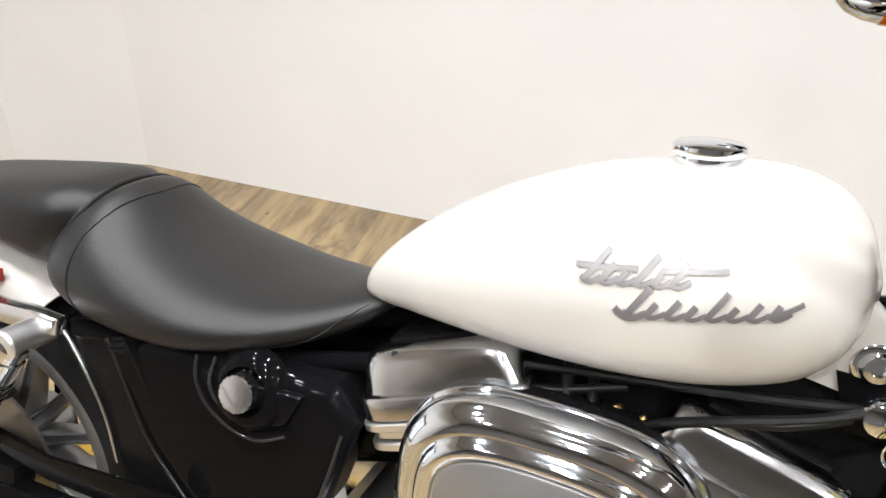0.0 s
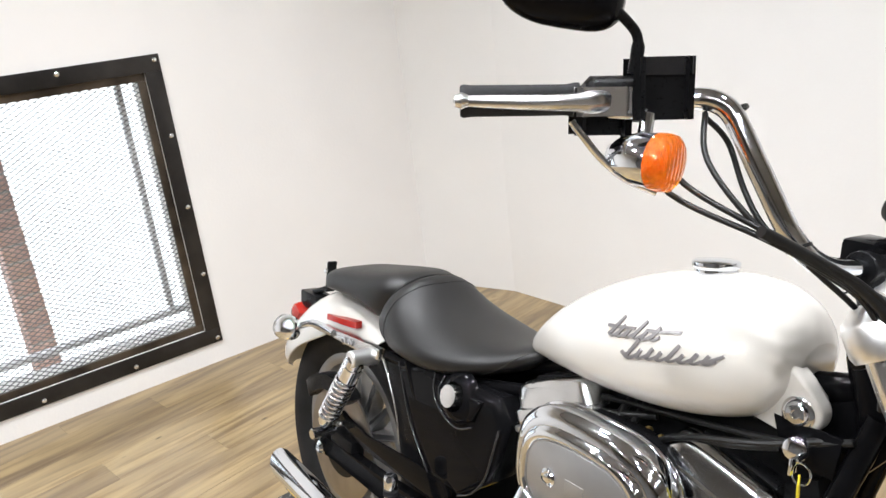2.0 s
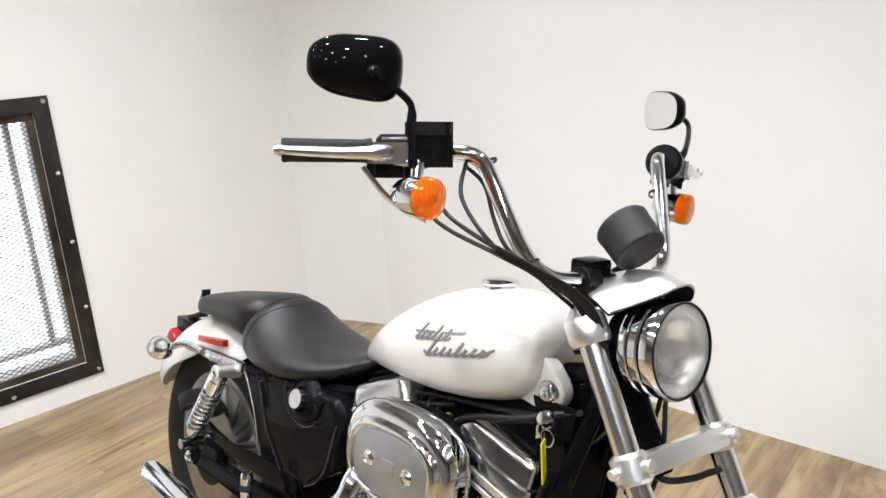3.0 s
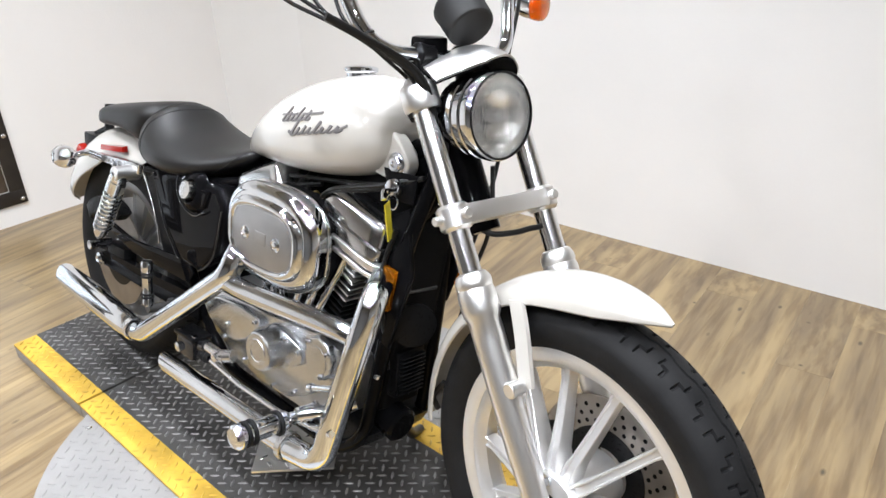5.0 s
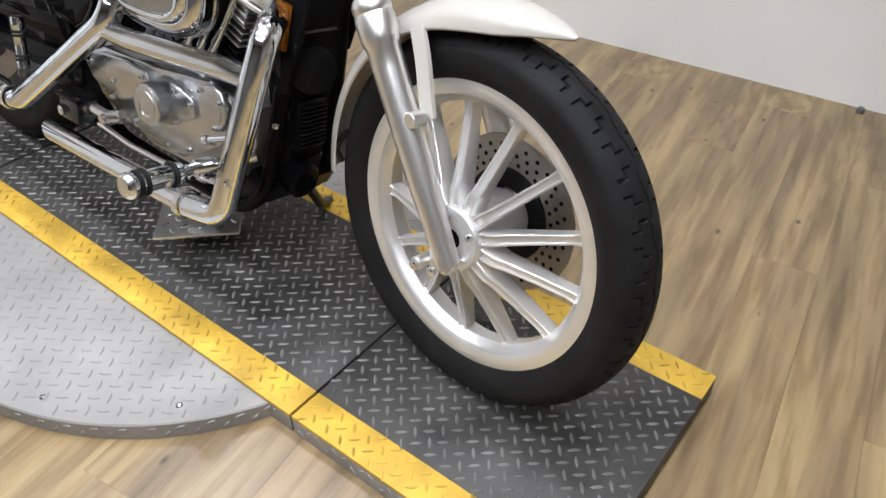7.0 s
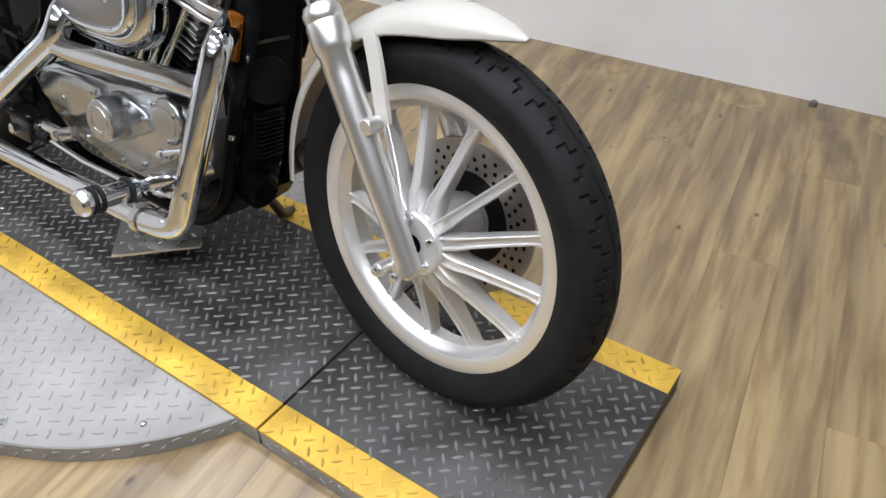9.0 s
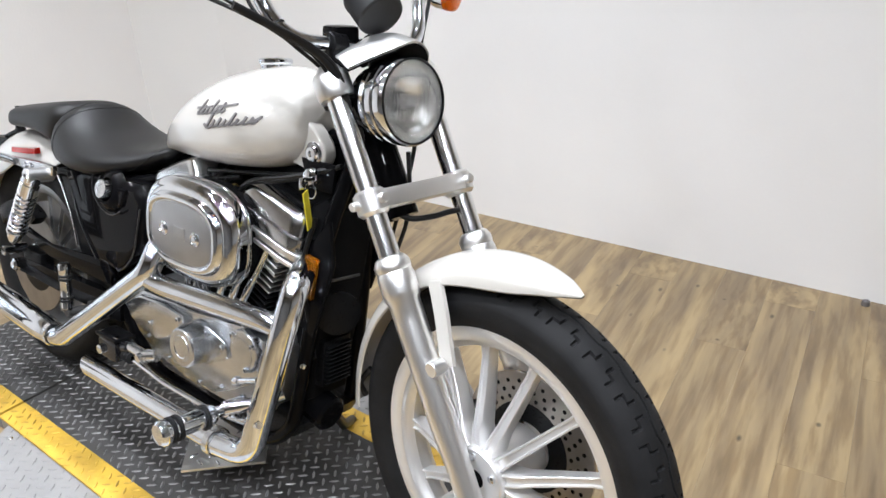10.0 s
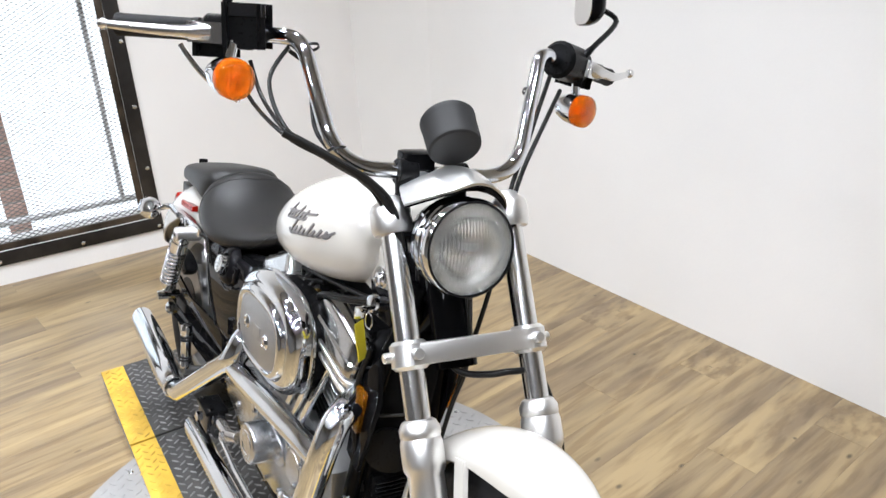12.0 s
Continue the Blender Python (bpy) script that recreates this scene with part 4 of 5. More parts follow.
# cables from the bars
for k, pts in enumerate((
        [(0.985, -0.30, 1.125), (1.03, -0.288, 1.078), (1.118, -0.270, 1.045), (1.145, -0.217, 1.020), (1.168, -0.148, 0.989), (1.190, -0.112, 0.95), (1.205, -0.085, 0.86), (1.20, -0.06, 0.76)],
        [(0.970, -0.33, 1.125), (1.02, -0.298, 1.066), (1.122, -0.268, 1.036), (1.142, -0.212, 1.012), (1.160, -0.150, 0.98), (1.178, -0.115, 0.93), (1.17, -0.075, 0.84)],
        [(1.012, -0.25, 1.155), (1.055, -0.285, 1.105), (1.115, -0.268, 1.046), (1.142, -0.205, 1.008), (1.155, -0.12, 0.965), (1.165, -0.06, 0.90), (1.16, -0.02, 0.82)],
        [(1.012, -0.248, 1.150), (1.020, -0.215, 1.125), (1.052, -0.215, 1.074), (1.085, -0.21, 1.035), (1.125, -0.17, 0.995), (1.155, -0.09, 0.93), (1.16, -0.02, 0.83)],
        [(1.01, 0.235, 1.165), (1.05, 0.20, 1.12), (1.085, 0.165, 1.05), (1.13, 0.12, 0.97), (1.18, 0.085, 0.82), (1.14, 0.08, 0.62)],
        [(0.985, 0.28, 1.14), (1.04, 0.225, 1.09), (1.09, 0.165, 1.01), (1.14, 0.11, 0.92), (1.12, 0.06, 0.82)])):
    part("control_cable", tube(smooth_path(pts, 6), 0.0034 if k < 4 else 0.0042, 8), M_CABLE, bike, "black control cable", 60, BARS)
part("cable_wrap", tube(smooth_path([(1.126, -0.276, 1.043), (1.142, -0.215, 1.018), (1.163, -0.150, 0.986), (1.185, -0.114, 0.945), (1.20, -0.09, 0.87)], 5), 0.0068, 10), M_CABLE, bike, "black cable wrap", 60, BARS)
for p, q in (((1.029, -0.2205, 1.160), (1.06, -0.209, 1.110)), ((1.041, 0.180, 1.135), (1.06, 0.165, 1.102)), ((1.110, -0.186, 1.020), (1.08, -0.196, 1.07))):
    p, q = Vector(p), Vector(q)
    part("cable_tie", lathe([(0.0125, -0.002), (0.0145, -0.002), (0.0145, 0.002), (0.0125, 0.002)], p, p - q, 20, True), M_CABLE, bars, "", 60, BARS)
part("cable_sleeve", tube(smooth_path([(0.920, -0.378, 1.160), (0.928, -0.370, 1.147), (0.941, -0.352, 1.124), (0.958, -0.328, 1.103), (0.985, -0.305, 1.090)], 5), 0.0042, 10), M_CHROME, bars, "chrome cable sleeve", 60)
part("brake_hose", tube(smooth_path([on_fork(0.52, -0.03, -0.06), on_fork(0.475, -0.01, -0.035), on_fork(0.463, 0.03, -0.012), on_fork(0.462, 0.07, 0.0), on_fork(0.45, 0.115, 0.0), on_fork(0.36, 0.135, 0.0), on_fork(0.25, 0.13, -0.01)], 6), 0.0055, 8), M_CABLE, bike, "black brake hose", 60, STEER)
part("speedometer_cable", tube(smooth_path([(1.235, 0.0, 0.84), (1.236, 0.012, 0.76), (1.226, 0.02, 0.70), (1.205, 0.02, 0.63), (1.185, 0.02, 0.53), (1.165, 0.02, 0.47), (1.16, 0.0, 0.42)], 6), [0.0042] * 25 + [0.0075] * 12, 8), M_CABLE, bike, "black speedometer cable", 60)
part("front_caliper", join(box(on_fork(0.06, 0.082, -0.11), (0.075, 0.06, 0.10), 0.012, Matrix.Rotation(radians(-29), 4, "Y")), box(on_fork(0.06, 0.09, -0.05), (0.06, 0.02, 0.05), 0.006)), M_SATIN, bike, "black front brake caliper", 40, STEER)


# ---- tank ----
TOP = [(0.548, 0.752), (0.558, 0.771), (0.585, 0.803), (0.63, 0.843), (0.68, 0.877), (0.73, 0.904), (0.79, 0.929), (0.85, 0.945), (0.91, 0.956), (0.96, 0.958), (1.00, 0.949), (1.03, 0.926), (1.048, 0.89)]
BOT = [(0.548, 0.740), (0.558, 0.732), (0.59, 0.731), (0.63, 0.735), (0.70, 0.739), (0.80, 0.743), (0.87, 0.749), (0.93, 0.758), (0.98, 0.771), (1.005, 0.783), (1.025, 0.800), (1.04, 0.826), (1.048, 0.855)]
HALF = [(0.548, 0.016), (0.562, 0.042), (0.61, 0.074), (0.66, 0.100), (0.74, 0.128), (0.82, 0.142), (0.89, 0.144), (0.95, 0.134), (1.005, 0.112), (1.035, 0.080), (1.048, 0.045)]


def tank_ring(x, grow=0.0, n=48):
    zt, zb, hw = curve(TOP, x), curve(BOT, x), curve(HALF, x)
    zc = zb + 0.40 * (zt - zb)
    out = []
    for k in range(n):
        a = 2 * math.pi * k / n
        c, s = math.cos(a), math.sin(a)
        up = zt - zc if s > 0 else zc - zb
        p = 1.95 if s > 0 else 2.9
        out.append(Vector((x, (hw + grow) * math.copysign(abs(c)**(2 / p), c), zc + (up + grow) * math.copysign(abs(s)**(2 / p), s))))
    return out


def tank_side(x, z):
    """The tank's right flank: its y at (x, z)."""
    zt, zb, hw = curve(TOP, x), curve(BOT, x), curve(HALF, x)
    zc = zb + 0.40 * (zt - zb)
    up, p = (zt - zc, 1.95) if z > zc else (zc - zb, 2.9)
    return -hw * max(0.0, 1 - min(1.0, abs(z - zc) / up)**p)**(1 / p)


xs = [0.548 + 0.500 * (0.5 - 0.5 * math.cos(math.pi * k / 44)) for k in range(45)]
tank = part("fuel_tank", loft([tank_ring(x) for x in xs]), M_TANK, bike, "pearl white teardrop fuel tank with grey lettered badge", 60)
cap_o = Vector((0.882, -0.004, 0.950))
part("filler_cap", lathe([(0.028, -0.006), (0.030, 0.0), (0.030, 0.005), (0.033, 0.007), (0.034, 0.010), (0.034, 0.015), (0.030, 0.018), (0, 0.020)], cap_o, (-0.1, 0, 1), 40), M_CHROME, tank, "chrome filler cap", 40)
tab = [(0.970, 0.792), (0.962, 0.83), (0.985, 0.868), (1.010, 0.884), (1.034, 0.876), (1.062, 0.854)]
tab += [(1.060 + 0.029 * math.cos(radians(q)), 0.812 + 0.029 * math.sin(radians(q))) for q in range(50, -121, -15)]
tab += [(1.015, 0.784), (0.99, 0.787)]
part("tank_tab", prism(tab, -0.062, -0.030, 0.007, 3), M_TANK, tank)
part("tank_bolt", lathe([(0.021, 0), (0.022, 0.002), (0.020, 0.0035), (0.016, 0.0035), (0.015, 0.007), (0.012, 0.010), (0.006, 0.0105), (0.005, 0.007), (0, 0.007)], (1.060, -0.062, 0.812), (0, -1, 0), 20), M_CHROME, tank, "chrome tank bolt")


def stroke(pts, width, lift=0.0035):
    """A brush stroke of the badge laid on the tank's flank: pts of (x, z)."""
    line = smooth_path([(x, 0, z) for x, z in pts], 5)
    rings = []
    for i, p in enumerate(line):
        d = line[min(i + 1, len(line) - 1)] - line[max(i - 1, 0)]
        n = Vector((-d.z, 0, d.x)).normalized() * width / 2
        ring = []
        for sgn, h in ((-1, 0.0), (-1, 1.0), (1, 1.0), (1, 0.0)):
            q = p + n * sgn
            ring.append(Vector((q.x, tank_side(q.x, q.z) + 0.001 - h * lift, q.z)))
        rings.append(ring)
    return loft(rings)


badge = []
for x0, z0, heights, step in ((0.806, 0.852, (0.030, 0.017, 0.012, 0.026, 0.011, 0.019), 0.0145), (0.848, 0.834, (0.028, 0.013, 0.016, 0.012, 0.024, 0.011, 0.014, 0.012), 0.0158)):
    for k, h in enumerate(heights):
        x, z = x0 + step * k, z0 + 0.2 * step * k
        badge.append(stroke([(x, z), (x + h * 0.28, z + h * 0.5), (x + h * 0.55, z + h)], 0.0052, 0.0035))
        badge.append(stroke([(x - 0.003, z + 0.003), (x + 0.006, z + 0.0005), (x + step, z + 0.007)], 0.0038, 0.003))
badge.append(stroke([(0.797, 0.863), (0.825, 0.868), (0.85, 0.873)], 0.0044, 0.003))
badge.append(stroke([(0.868, 0.876), (0.89, 0.880), (0.921, 0.887)], 0.0040, 0.003))
badge.append(stroke([(0.838, 0.838), (0.852, 0.833), (0.868, 0.842)], 0.0048))
badge.append(stroke([(0.955, 0.858), (0.967, 0.862), (0.982, 0.872)], 0.0040))
for k in range(len(badge)):
    part("badge_stroke", badge[k], M_BADGE, tank, "dark grey raised script" if k == 0 else "")

# ---- seat ----
def slant(v, pad=False):
    """The joint between seat and pillion pad leans back towards its foot."""
    k = (v.x - 0.02) / 0.18 if pad else (0.38 - v.x) / 0.18
    k = min(1.0, max(0.0, k))
    return Vector((v.x - max(-0.02, 0.785 - v.z) * 0.55 * k * k * (3 - 2 * k), v.y, v.z))


def seat_loft(keys_top, keys_bot, keys_half, x0, x1, n=30, crown=1.88, pad=False):
    rings = []
    for k in range(n + 1):
        x = x0 + (x1 - x0) * (0.5 - 0.5 * math.cos(math.pi * k / n))
        zt, zb, hw = curve(keys_top, x), curve(keys_bot, x), curve(keys_half, x)
        zc = zb + 0.45 * (zt - zb)
        ring = []
        for i in range(40):
            a = 2 * math.pi * i / 40
            c, s = math.cos(a), math.sin(a)
            p = crown if s > 0 else 3.2
            up = zt - zc if s > 0 else zc - zb
            ring.append(slant(Vector((x, hw * math.copysign(abs(c)**(2 / p), c), zc + up * math.copysign(abs(s)**(2 / p), s))), pad))
        rings.append(ring)
    return loft(rings)


SEAT_TOP = [(0.195, 0.768), (0.212, 0.790), (0.238, 0.786), (0.28, 0.760), (0.33, 0.737), (0.39, 0.724), (0.45, 0.721), (0.51, 0.728), (0.55, 0.739), (0.585, 0.746), (0.60, 0.746)]
SEAT_BOT = [(0.195, 0.67), (0.23, 0.644), (0.29, 0.632), (0.37, 0.638), (0.44, 0.652), (0.50, 0.670), (0.55, 0.692), (0.585, 0.718), (0.60, 0.732)]
SEAT_HALF = [(0.195, 0.092), (0.215, 0.112), (0.27, 0.137), (0.34, 0.150), (0.41, 0.142), (0.48, 0.118), (0.54, 0.085), (0.58, 0.058), (0.60, 0.03)]
seat = part("seat", seat_loft(SEAT_TOP, SEAT_BOT, SEAT_HALF, 0.195, 0.600, 30, 2.1), M_VINYL, bike, "black smooth vinyl two-up seat", 60)


def seat_point(x, a):
    """A point on the seat's skin: a is the angle round the section, in degrees from its left side."""
    zt, zb, hw = curve(SEAT_TOP, x), curve(SEAT_BOT, x), curve(SEAT_HALF, x)
    zc = zb + 0.45 * (zt - zb)
    c, q = math.cos(radians(a)), math.sin(radians(a))
    p, up = (2.1, zt - zc) if q > 0 else (3.2, zc - zb)
    return slant(Vector((x, hw * math.copysign(abs(c)**(2 / p), c), zc + up * math.copysign(abs(q)**(2 / p), q))))


for keys in ([(0.248, 90), (0.242, 120), (0.242, 150), (0.252, 180), (0.28, 210), (0.305, 230)], [(0.248, 90), (0.242, 60), (0.242, 30), (0.252, 0), (0.28, -30)],
             [(0.572, 150), (0.545, 180), (0.515, 205), (0.48, 225)]):
    line = []
    for (xa, aa), (xb, ab) in zip(keys, keys[1:]):
        line += [seat_point(xa + (xb - xa) * k / 5, aa + (ab - aa) * k / 5) for k in range(5)]
    part("seat_seam", tube(line, 0.0013, 6), M_VINYL, seat)
PAD_TOP = [(-0.138, 0.712), (-0.128, 0.730), (-0.10, 0.742), (-0.05, 0.753), (0.0, 0.762), (0.08, 0.776), (0.16, 0.786), (0.205, 0.774)]
PAD_BOT = [(-0.138, 0.690), (-0.125, 0.680), (-0.08, 0.684), (-0.02, 0.688), (0.05, 0.688), (0.12, 0.680), (0.205, 0.664)]
PAD_HALF = [(-0.138, 0.066), (-0.128, 0.080), (-0.10, 0.090), (-0.05, 0.096), (0.05, 0.103), (0.13, 0.105), (0.18, 0.100), (0.205, 0.084)]
part("pillion_pad", seat_loft(PAD_TOP, PAD_BOT, PAD_HALF, -0.138, 0.205, 28, 3.4, True), M_VINYL, seat, "black vinyl pillion pad", 60)
part("seat_piping", tube([slant(Vector((0.197 + 0.012 * abs(math.cos(a)), 0.097 * math.copysign(abs(math.cos(a))**0.8, math.cos(a)), 0.726 + (0.060 if math.sin(a) > 0 else 0.05) * math.copysign(abs(math.sin(a))**0.8, math.sin(a))))) for a in [math.pi * (-0.15 + 1.3 * k / 40) for k in range(41)]], 0.0034, 8), M_VINYL, seat)

# ---- engine ----
crank = Vector((0.82, 0, 0.345))


def on_cyl(side, s, across=0.0, y=0.0):
    """A point s up a cylinder's axis (side 1 front, -1 rear) from the crank."""
    a = radians(22.5) * side
    return crank + Vector((math.sin(a), 0, math.cos(a))) * s + Vector((math.cos(a), 0, -math.sin(a))) * across + Vector((0, y, 0))


def on_head(side, s, across=0.0, y=0.0):
    """As on_cyl, for the rocker box: the front one sits a little flatter on its cylinder."""
    a = radians(15) if side > 0 else radians(-22.5)
    return on_cyl(side, 0.333) + Vector((math.sin(a), 0, math.cos(a))) * (s - 0.333) + Vector((math.cos(a), 0, -math.sin(a))) * across + Vector((0, y, 0))


engine = part("engine", join(prism([(0.53, 0.40), (0.56, 0.43), (0.72, 0.45), (0.86, 0.47), (0.98, 0.45), (1.03, 0.41), (1.04, 0.34), (1.0, 0.26), (0.90, 0.225), (0.70, 0.225), (0.58, 0.27), (0.53, 0.33)], -0.10, 0.13, 0.012)), M_ENGINE, bike, "air-cooled V-twin engine in cast aluminium", 35)
for side in (1, -1):
    ang = Matrix.Rotation(radians(22.5) * side, 4, "Y")
    for k in range(12):
        c = on_cyl(side, 0.135 + k * 0.0145)
        part("cooling_fin", box(c, (0.142 + 0.012 * (k > 8), 0.165 + 0.02 * (k > 8), 0.0045), 0.0015, ang, 1), M_CAST if k > 4 else M_SATIN, engine, "", 35)
    part("barrel", rod(on_cyl(side, 0.10), on_cyl(side, 0.28), 0.058, seg=28), M_SATIN, engine)
    head = join(box(on_cyl(side, 0.285), (0.135, 0.165, 0.06), 0.006, ang), box(on_cyl(side, 0.315), (0.165, 0.195, 0.012), 0.004, ang))
    part("cylinder_head", head, M_ENGINE, engine)
    sh = 0.040 if side > 0 else 0.0
    tiers = []
    for lift, w, d in ((0.338, 0.197, 0.216), (0.340, 0.200, 0.219), (0.362, 0.200, 0.219), (0.365, 0.197, 0.216), (0.367, 0.188, 0.206), (0.371, 0.186, 0.204), (0.398, 0.176, 0.192), (0.404, 0.170, 0.185), (0.408, 0.158, 0.172), (0.411, 0.136, 0.146)):
        tiers.append([on_head(side, lift, sh * 0.7 + u, -0.004 + v) for u, v in stadium(0, 0, w, d, power=9)])
    rb = part("rocker_box", loft(tiers), M_ROCKER, engine, "polished aluminium rocker box", 35)
    # Black plate puts the tank's dark reflection onto the polished top.
    part("rocker_top_dark", box(on_head(side, 0.4125, sh * 0.7, -0.004), (0.120, 0.130, 0.006), 0.003, Matrix.Rotation(radians(15 if side > 0 else -22.5), 4, "Y"), 2), M_SATIN, rb, "dark reflection on the box top, put in as a black plate", 35)
    for k, (w, d) in enumerate(((0.204, 0.226), (0.192, 0.212), (0.198, 0.222))):
        part("rocker_flange", loft([[on_head(side, 0.3325 - 0.0115 * k + h, sh * 0.8 + u, -0.004 + v) for u, v in stadium(0, 0, w - e, d - e, power=9)] for h, e in ((-0.0045, 0.002), (-0.0035, 0), (0.0035, 0), (0.0045, 0.002))]), M_FORK, rb, "", 35)
    for ac in (-0.07, 0.07):
        for yy in (-0.095, 0.08):
            part("rocker_bolt", lathe([(0.008, 0), (0.008, 0.006), (0.004, 0.007), (0.004, 0.004), (0, 0.004)], on_head(side, 0.402, ac * 0.95 + sh * 0.7, yy * 0.85), on_head(side, 1) - on_head(side, 0), 12), M_CHROME, rb)
    for off in (-0.03, 0.01, 0.045):
        part("pushrod_tube", rod(on_cyl(side, 0.12, off * 0.8, -0.115), on_cyl(side, 0.31, off, -0.098), 0.0085), M_CHROME, engine, "chrome pushrod tube")
cover = [prism([(0.545, 0.36), (0.555, 0.405), (0.60, 0.425), (0.70, 0.425), (0.77, 0.435), (0.86, 0.43), (0.95, 0.455), (1.015, 0.435), (1.025, 0.385), (0.99, 0.335), (0.93, 0.30), (0.86, 0.262), (0.76, 0.26), (0.66, 0.285), (0.58, 0.315)], -0.138, -0.098, 0.008, 3)]
gear = part("gear_cover", join(*cover), M_COVER, engine, "polished aluminium gear case cover", 35)
part("timer_cover", lathe([(0.050, 0), (0.049, 0.006), (0.0445, 0.012), (0.0435, 0.050), (0.042, 0.054), (0.039, 0.056), (0.029, 0.0565), (0.0275, 0.058), (0.022, 0.058), (0.020, 0.0565), (0.0, 0.0565)], (0.826, -0.137, 0.374), (0, -1, 0), 40), M_COVER, gear, "round satin timer cover", 30)
part("cam_cover", prism([(0.930, 0.402), (0.936, 0.428), (0.950, 0.445), (0.972, 0.452), (1.000, 0.442), (1.016, 0.416), (1.012, 0.386), (0.994, 0.364), (0.968, 0.358), (0.943, 0.372)], -0.153, -0.134, 0.006, 3), M_COVER, gear, "", 35)
part("cam_dish", lathe([(0.032, 0), (0.031, 0.0015), (0, 0.003)], (0.970, -0.1525, 0.400), (0, -1, 0), 28), M_COVER, gear, "", 30)
part("timer_boss", prism([(0.846, 0.420), (0.866, 0.418), (0.912, 0.404), (0.922, 0.386), (0.916, 0.366), (0.890, 0.352), (0.862, 0.350), (0.846, 0.362)], -0.151, -0.134, 0.005, 3), M_COVER, gear, "", 35)
part("sprocket_cover", prism([(0.556, 0.372), (0.572, 0.402), (0.61, 0.416), (0.70, 0.424), (0.768, 0.418), (0.776, 0.402), (0.748, 0.378), (0.722, 0.348), (0.676, 0.330), (0.62, 0.336), (0.575, 0.350)], -0.152, -0.134, 0.008, 3), M_COVER, gear, "", 35)
for x, z, y in ((0.57, 0.385, -0.152), (0.654, 0.365, -0.152), (0.758, 0.405, -0.152), (0.86, 0.406, -0.151), (0.906, 0.390, -0.151), (0.943, 0.432, -0.153), (1.003, 0.424, -0.153), (0.986, 0.370, -0.153), (0.96, 0.328, -0.138), (0.885, 0.288, -0.138), (0.812, 0.272, -0.138), (0.70, 0.290, -0.138), (0.62, 0.318, -0.138)):
    part("cover_bolt", lathe([(0.0058, 0), (0.0058, 0.005), (0.0033, 0.0055), (0.0033, 0.003), (0, 0.003)], (x, y, z), (0, -1, 0), 12), M_CHROME, gear)
    part("bolt_socket", lathe([(0.0033, 0.0035), (0, 0.0036)], (x, y, z), (0, -1, 0), 8), M_DARK, gear)
part("primary_cover", prism(stadium(0.74, 0.36, 0.52, 0.21), 0.11, 0.165, 0.015), M_ALU, engine)
part("oil_filter", rod((1.03, -0.02, 0.275), (1.10, -0.02, 0.262), 0.038, 0.006, 28), M_GLOSS, engine, "black oil filter")
part("engine_belly", prism([(0.70, 0.235), (0.78, 0.200), (0.98, 0.195), (1.05, 0.215), (1.07, 0.25), (1.0, 0.28)], -0.085, 0.10, 0.01), M_SATIN, engine)

# air cleaner
acx, acz = 0.812, 0.617
rings = []
for w, h, y in ((0.290, 0.204, -0.124), (0.301, 0.213, -0.124), (0.303, 0.215, -0.127), (0.302, 0.214, -0.131), (0.297, 0.209, -0.133), (0.300, 0.212, -0.150), (0.294, 0.206, -0.160), (0.280, 0.192, -0.169), (0.260, 0.173, -0.1735), (0.246, 0.160, -0.1735), (0.240, 0.154, -0.180),
                (0.233, 0.148, -0.1842), (0.218, 0.135, -0.1860), (0.206, 0.126, -0.1840), (0.203, 0.123, -0.180)):
    rings.append([Vector((x, y, z)) for x, z in stadium(acx, acz, w, h, power=2.9)])
ac = part("air_cleaner", loft(rings), M_CHROME, bike, "oval chrome air cleaner cover", 50)
part("cover_insert", loft([[Vector((x, y, z)) for x, z in stadium(acx, acz, 0.202 * k, 0.122 * k, power=2.9)] for y, k in ((-0.179, 1.0), (-0.1825, 0.985), (-0.1835, 0.96))]), M_INSERT, ac, "matt silver insert plate", 40)
part("insert_mark", box((acx, -0.1838, acz), (0.036, 0.002, 0.026), 0.0006), M_ENGINE, ac)
for dx in (-0.052, 0.052):
    part("cover_bolt", lathe([(0.014, 0), (0.0145, 0.002), (0.011, 0.005), (0.009, 0.003), (0.006, 0.003), (0.006, 0.006), (0, 0.007)], (acx + dx, -0.1832, acz), (0, -1, 0), 20), M_CHROME, ac)
part("filter_element", loft([[Vector((x, y, z)) for x, z in stadium(acx, acz, 0.285 * k, 0.198 * k, power=2.9)] for y, k in ((-0.126, 1.0), (-0.086, 1.0), (-0.084, 0.9))]), M_SATIN, ac, "black filter element and backplate")

# exhaust
rear_pipe = rounded_path([(0.705, -0.10, 0.60), (0.715, -0.17, 0.565), (0.718, -0.195, 0.512), (0.338, -0.200, 0.234), (0.27, -0.198, 0.234)], 0.05, 8)
front_pipe = rounded_path([(1.075, -0.085, 0.60), (1.118, -0.15, 0.585), (1.112, -0.165, 0.52), (1.050, -0.195, 0.222), (0.96, -0.198, 0.211)], 0.055, 8)
exhaust = part("exhaust", tube(rear_pipe, 0.0245, 20), M_CHROME, bike, "chrome staggered dual exhaust", 50)
part("front_header", tube(front_pipe, 0.0255, 20), M_CHROME, exhaust, "chrome front header pipe", 50)
part("crossover_pipe", tube(rounded_path([(1.098, -0.165, 0.500), (1.05, -0.170, 0.503), (0.76, -0.185, 0.488), (0.70, -0.190, 0.496)], 0.03), 0.0215, 18), M_CHROME, exhaust, "chrome crossover pipe", 50)
